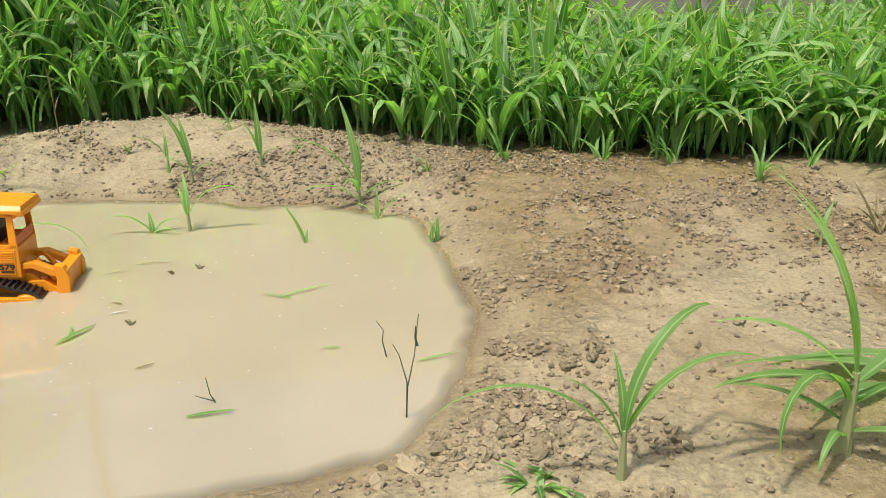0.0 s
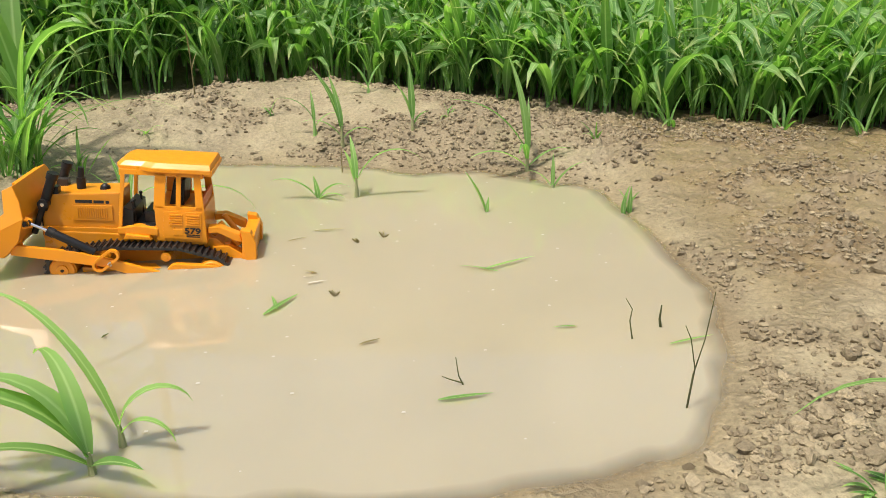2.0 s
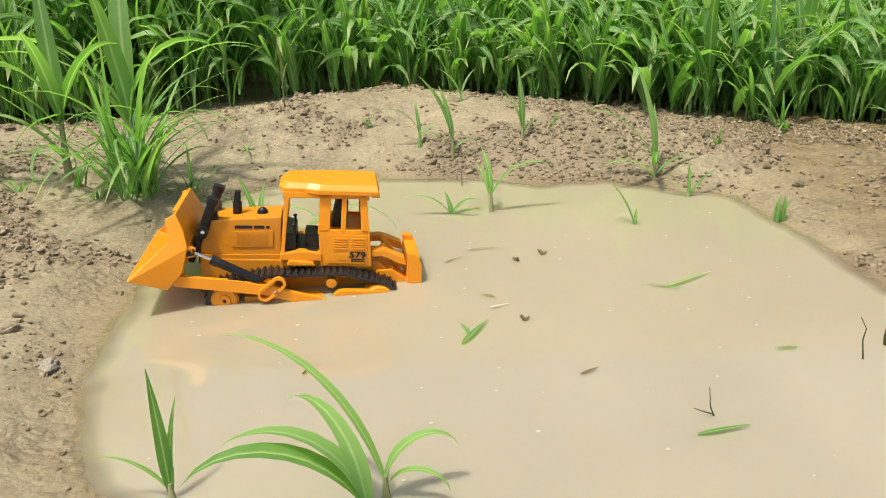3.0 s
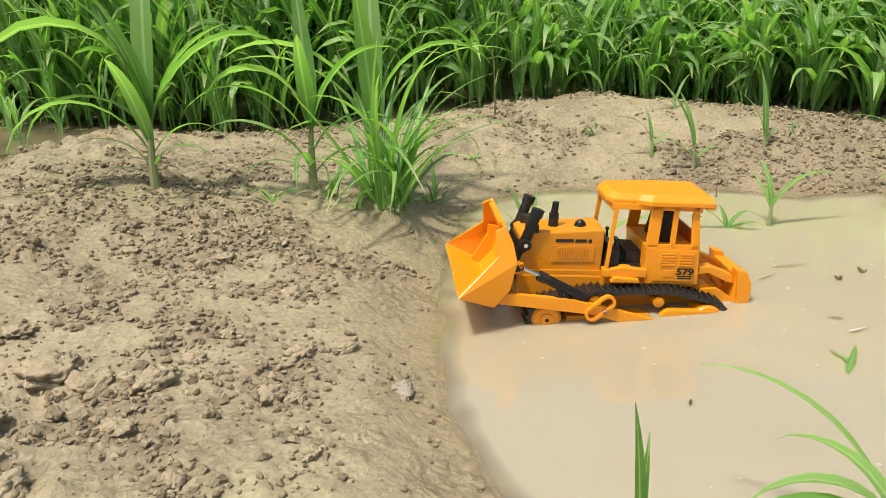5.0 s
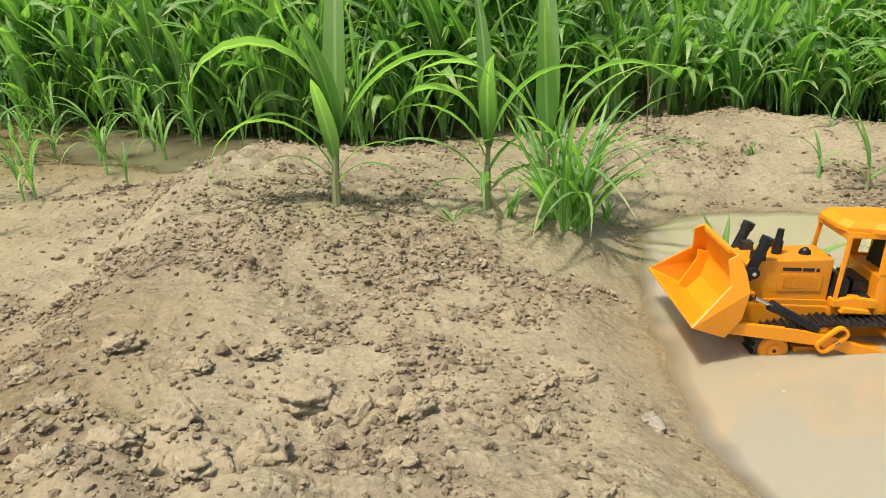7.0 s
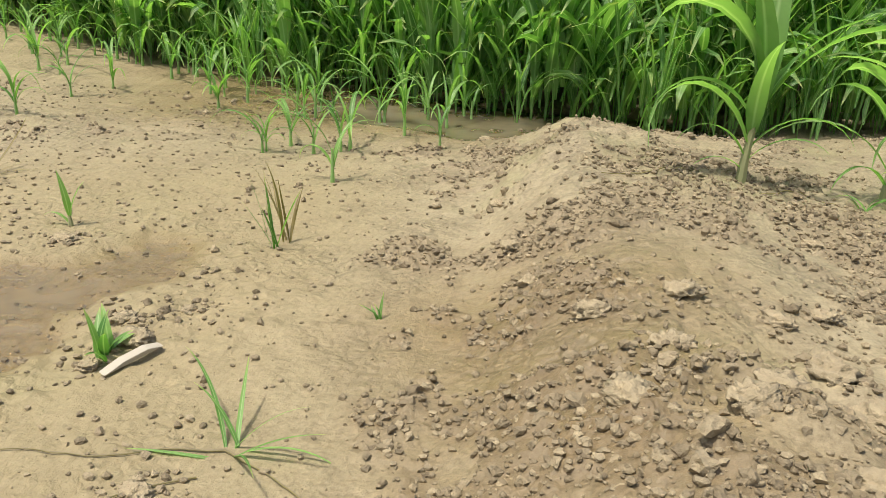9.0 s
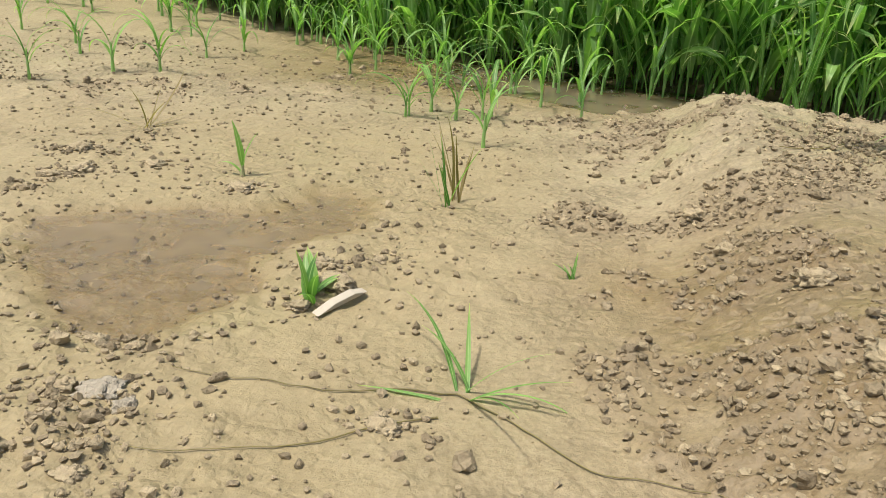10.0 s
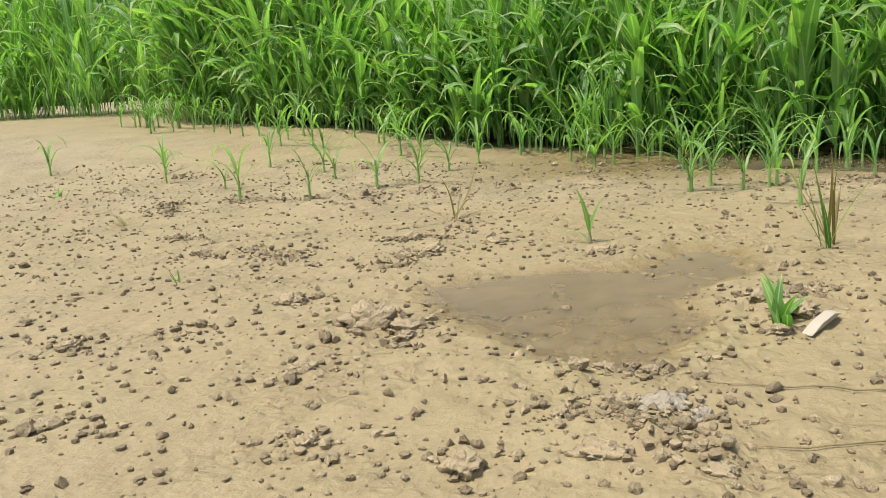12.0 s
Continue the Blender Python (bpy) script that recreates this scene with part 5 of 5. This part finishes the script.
        tube(bm, (0.258, y * 0.034, 0.070), (0.244, y * 0.034, 0.110), 0.0045, seg=14)
        lift = smooth(part("lift_cylinder", bm, BLACK, d, "black lift cylinder"))
        bm = bmesh.new()
        tube(bm, (0.240, y * 0.030, 0.119), (0.240, y * 0.046, 0.119), 0.0075, seg=18)
        smooth(part("trunnion", bm, BLACK, lift))
        bm = bmesh.new()
        tube(bm, (0.240, y * 0.046, 0.119), (0.240, y * 0.0475, 0.119), 0.0028, seg=10)
        smooth(part("trunnion_bolt", bm, CHROME, lift))
        bm = bmesh.new()
        box(bm, 0.222, 0.238, y * 0.016, y * 0.030, 0.128, 0.143, 0.001)
        part("headlight_block", bm, BLACK, d, "black light block")

    # blade: a scoop with a forward lip, closed at both ends by notched plates
    bm = bmesh.new()
    ends = []
    for y in (-1, 1):
        ends.append([bm.verts.new((x, y * w, z)) for x, w, z in ((0.274, 0.066, 0.150), (0.264, 0.073, 0.128), (0.259, 0.080, 0.106), (0.266, 0.086, 0.074), (0.283, 0.090, 0.053),
                                                                 (0.328, 0.104, 0.070), (0.280, 0.079, 0.113), (0.284, 0.068, 0.144))])
    far, near = ends
    for i in range(5):
        bm.faces.new((far[i], far[i + 1], near[i + 1], near[i]))
    for e in ends:
        for f in ((0, 7, 6, 1), (1, 6, 2), (2, 6, 5), (2, 5, 3), (3, 5, 4)):
            bm.faces.new([e[i] for i in f])
    bmesh.ops.recalc_face_normals(bm, faces=bm.faces[:])
    bm.faces.ensure_lookup_table()
    if bm.faces[2].normal.x < 0:
        bmesh.ops.reverse_faces(bm, faces=bm.faces[:])
    bmesh.ops.solidify(bm, geom=bm.faces[:], thickness=0.004)
    bmesh.ops.recalc_face_normals(bm, faces=bm.faces[:])
    bmesh.ops.bevel(bm, geom=[e for e in bm.edges if len(e.link_faces) == 2 and e.calc_face_angle(0) > 0.45], offset=0.0009, segments=1, affect="EDGES")
    blade = smooth(part("blade", bm, YELLOW, d), 0.35)
    for y in (1, -1):
        bm = bmesh.new()
        prism(bm, [(0.298, 0.052), (0.274, 0.098), (0.274, 0.112), (0.258, 0.109), (0.246, 0.104), (0.246, 0.092), (0.262, 0.088), (0.262, 0.066), (0.262, 0.050)], y * 0.070, y * 0.0755, 0.0008)
        part("blade_bracket", bm, YELLOW, blade)
        for u, z in ((0.268, 0.0575), (0.255, 0.099)):
            bm = bmesh.new()
            tube(bm, (u, y * 0.070, z), (u, y * 0.0805, z), 0.0075, seg=18)
            smooth(part("pin_boss", bm, YELLOW, blade))
            bm = bmesh.new()
            tube(bm, (u, y * 0.0805, z), (u, y * 0.0825, z), 0.0042, seg=12)
            part("pin", bm, BLACK, blade, "dark pin")
    bm = bmesh.new()
    box(bm, 0.270, 0.2775, -0.0495, 0.0495, 0.1465, 0.1515, 0.0008)
    part("top_edge", bm, YELLOW, blade)

    # ripper
    bm = bmesh.new()
    box(bm, -0.022, 0.012, -0.030, 0.030, 0.044, 0.066, 0.002)
    part("ripper_mount", bm, AMBER, d)
    for y in (1, -1):
        bm = bmesh.new()
        prism(bm, [(0.010, 0.094), (-0.006, 0.096), (-0.036, 0.084), (-0.040, 0.072), (-0.030, 0.074), (-0.004, 0.086), (0.010, 0.084)], y * 0.026, y * 0.044, 0.001)
        part("upper_link", bm, YELLOW, d)
        bm = bmesh.new()
        prism(bm, [(0.004, 0.062), (-0.020, 0.064), (-0.042, 0.050), (-0.040, 0.038), (-0.018, 0.046), (0.004, 0.048)], y * 0.020, y * 0.042, 0.001)
        part("lower_link", bm, YELLOW, d)
        bm = bmesh.new()
        tube(bm, (-0.004, y * 0.020, 0.096), (-0.032, y * 0.020, 0.060), 0.0045, seg=12)
        smooth(part("ripper_cylinder", bm, YELLOW, d))
        bm = bmesh.new()
        prism(bm, [(-0.038, 0.094), (-0.052, 0.092), (-0.061, 0.074), (-0.062, 0.040), (-0.058, 0.036), (-0.055, 0.014), (-0.044, 0.004), (-0.040, 0.008), (-0.045, 0.022), (-0.046, 0.050), (-0.042, 0.070)], y * 0.034, y * 0.052, 0.001)
        part("ripper_tooth", bm, YELLOW, d)
    bm = bmesh.new()
    box(bm, -0.058, -0.040, -0.048, 0.048, 0.044, 0.086, 0.002)
    part("ripper_beam", bm, YELLOW, d)

    # model number on both cab sides
    for y in (1, -1):
        cu = bpy.data.curves.new("number", "FONT")
        cu.body, cu.size, cu.extrude, cu.align_x = "579", 0.0125, 0.0003, "CENTER"
        cu.offset = 0.0004
        tmp = new("number_source", cu)
        bpy.context.view_layer.update()
        me = bpy.data.meshes.new_from_object(tmp.evaluated_get(bpy.context.evaluated_depsgraph_get()))
        bpy.data.objects.remove(tmp)
        me.materials.clear()
        me.materials.append(DECAL)
        ob = new("number_decal", me)
        ob.parent = d
        ob.matrix_local = Matrix.Translation((0.0305, y * 0.0508, 0.0852)) @ Matrix.Rotation(math.pi if y > 0 else 0, 4, "Z") @ Matrix.Rotation(radians(90), 4, "X") @ Matrix.Diagonal((1.25, 1, 1, 1))
        tagged(ob, "black printed number 579")
    return d


# afloat in the shallows, nose raised
turn = Matrix(((-0.9956, 0.0020, 0.0935), (0.0020, -0.9990, 0.0436), (0.0935, 0.0436, 0.9947))).to_4x4()
bulldozer(Matrix.Translation((-0.7455, 1.5440, -0.0414)) @ turn @ Matrix.Diagonal((0.996, 0.933, 0.953, 1)))
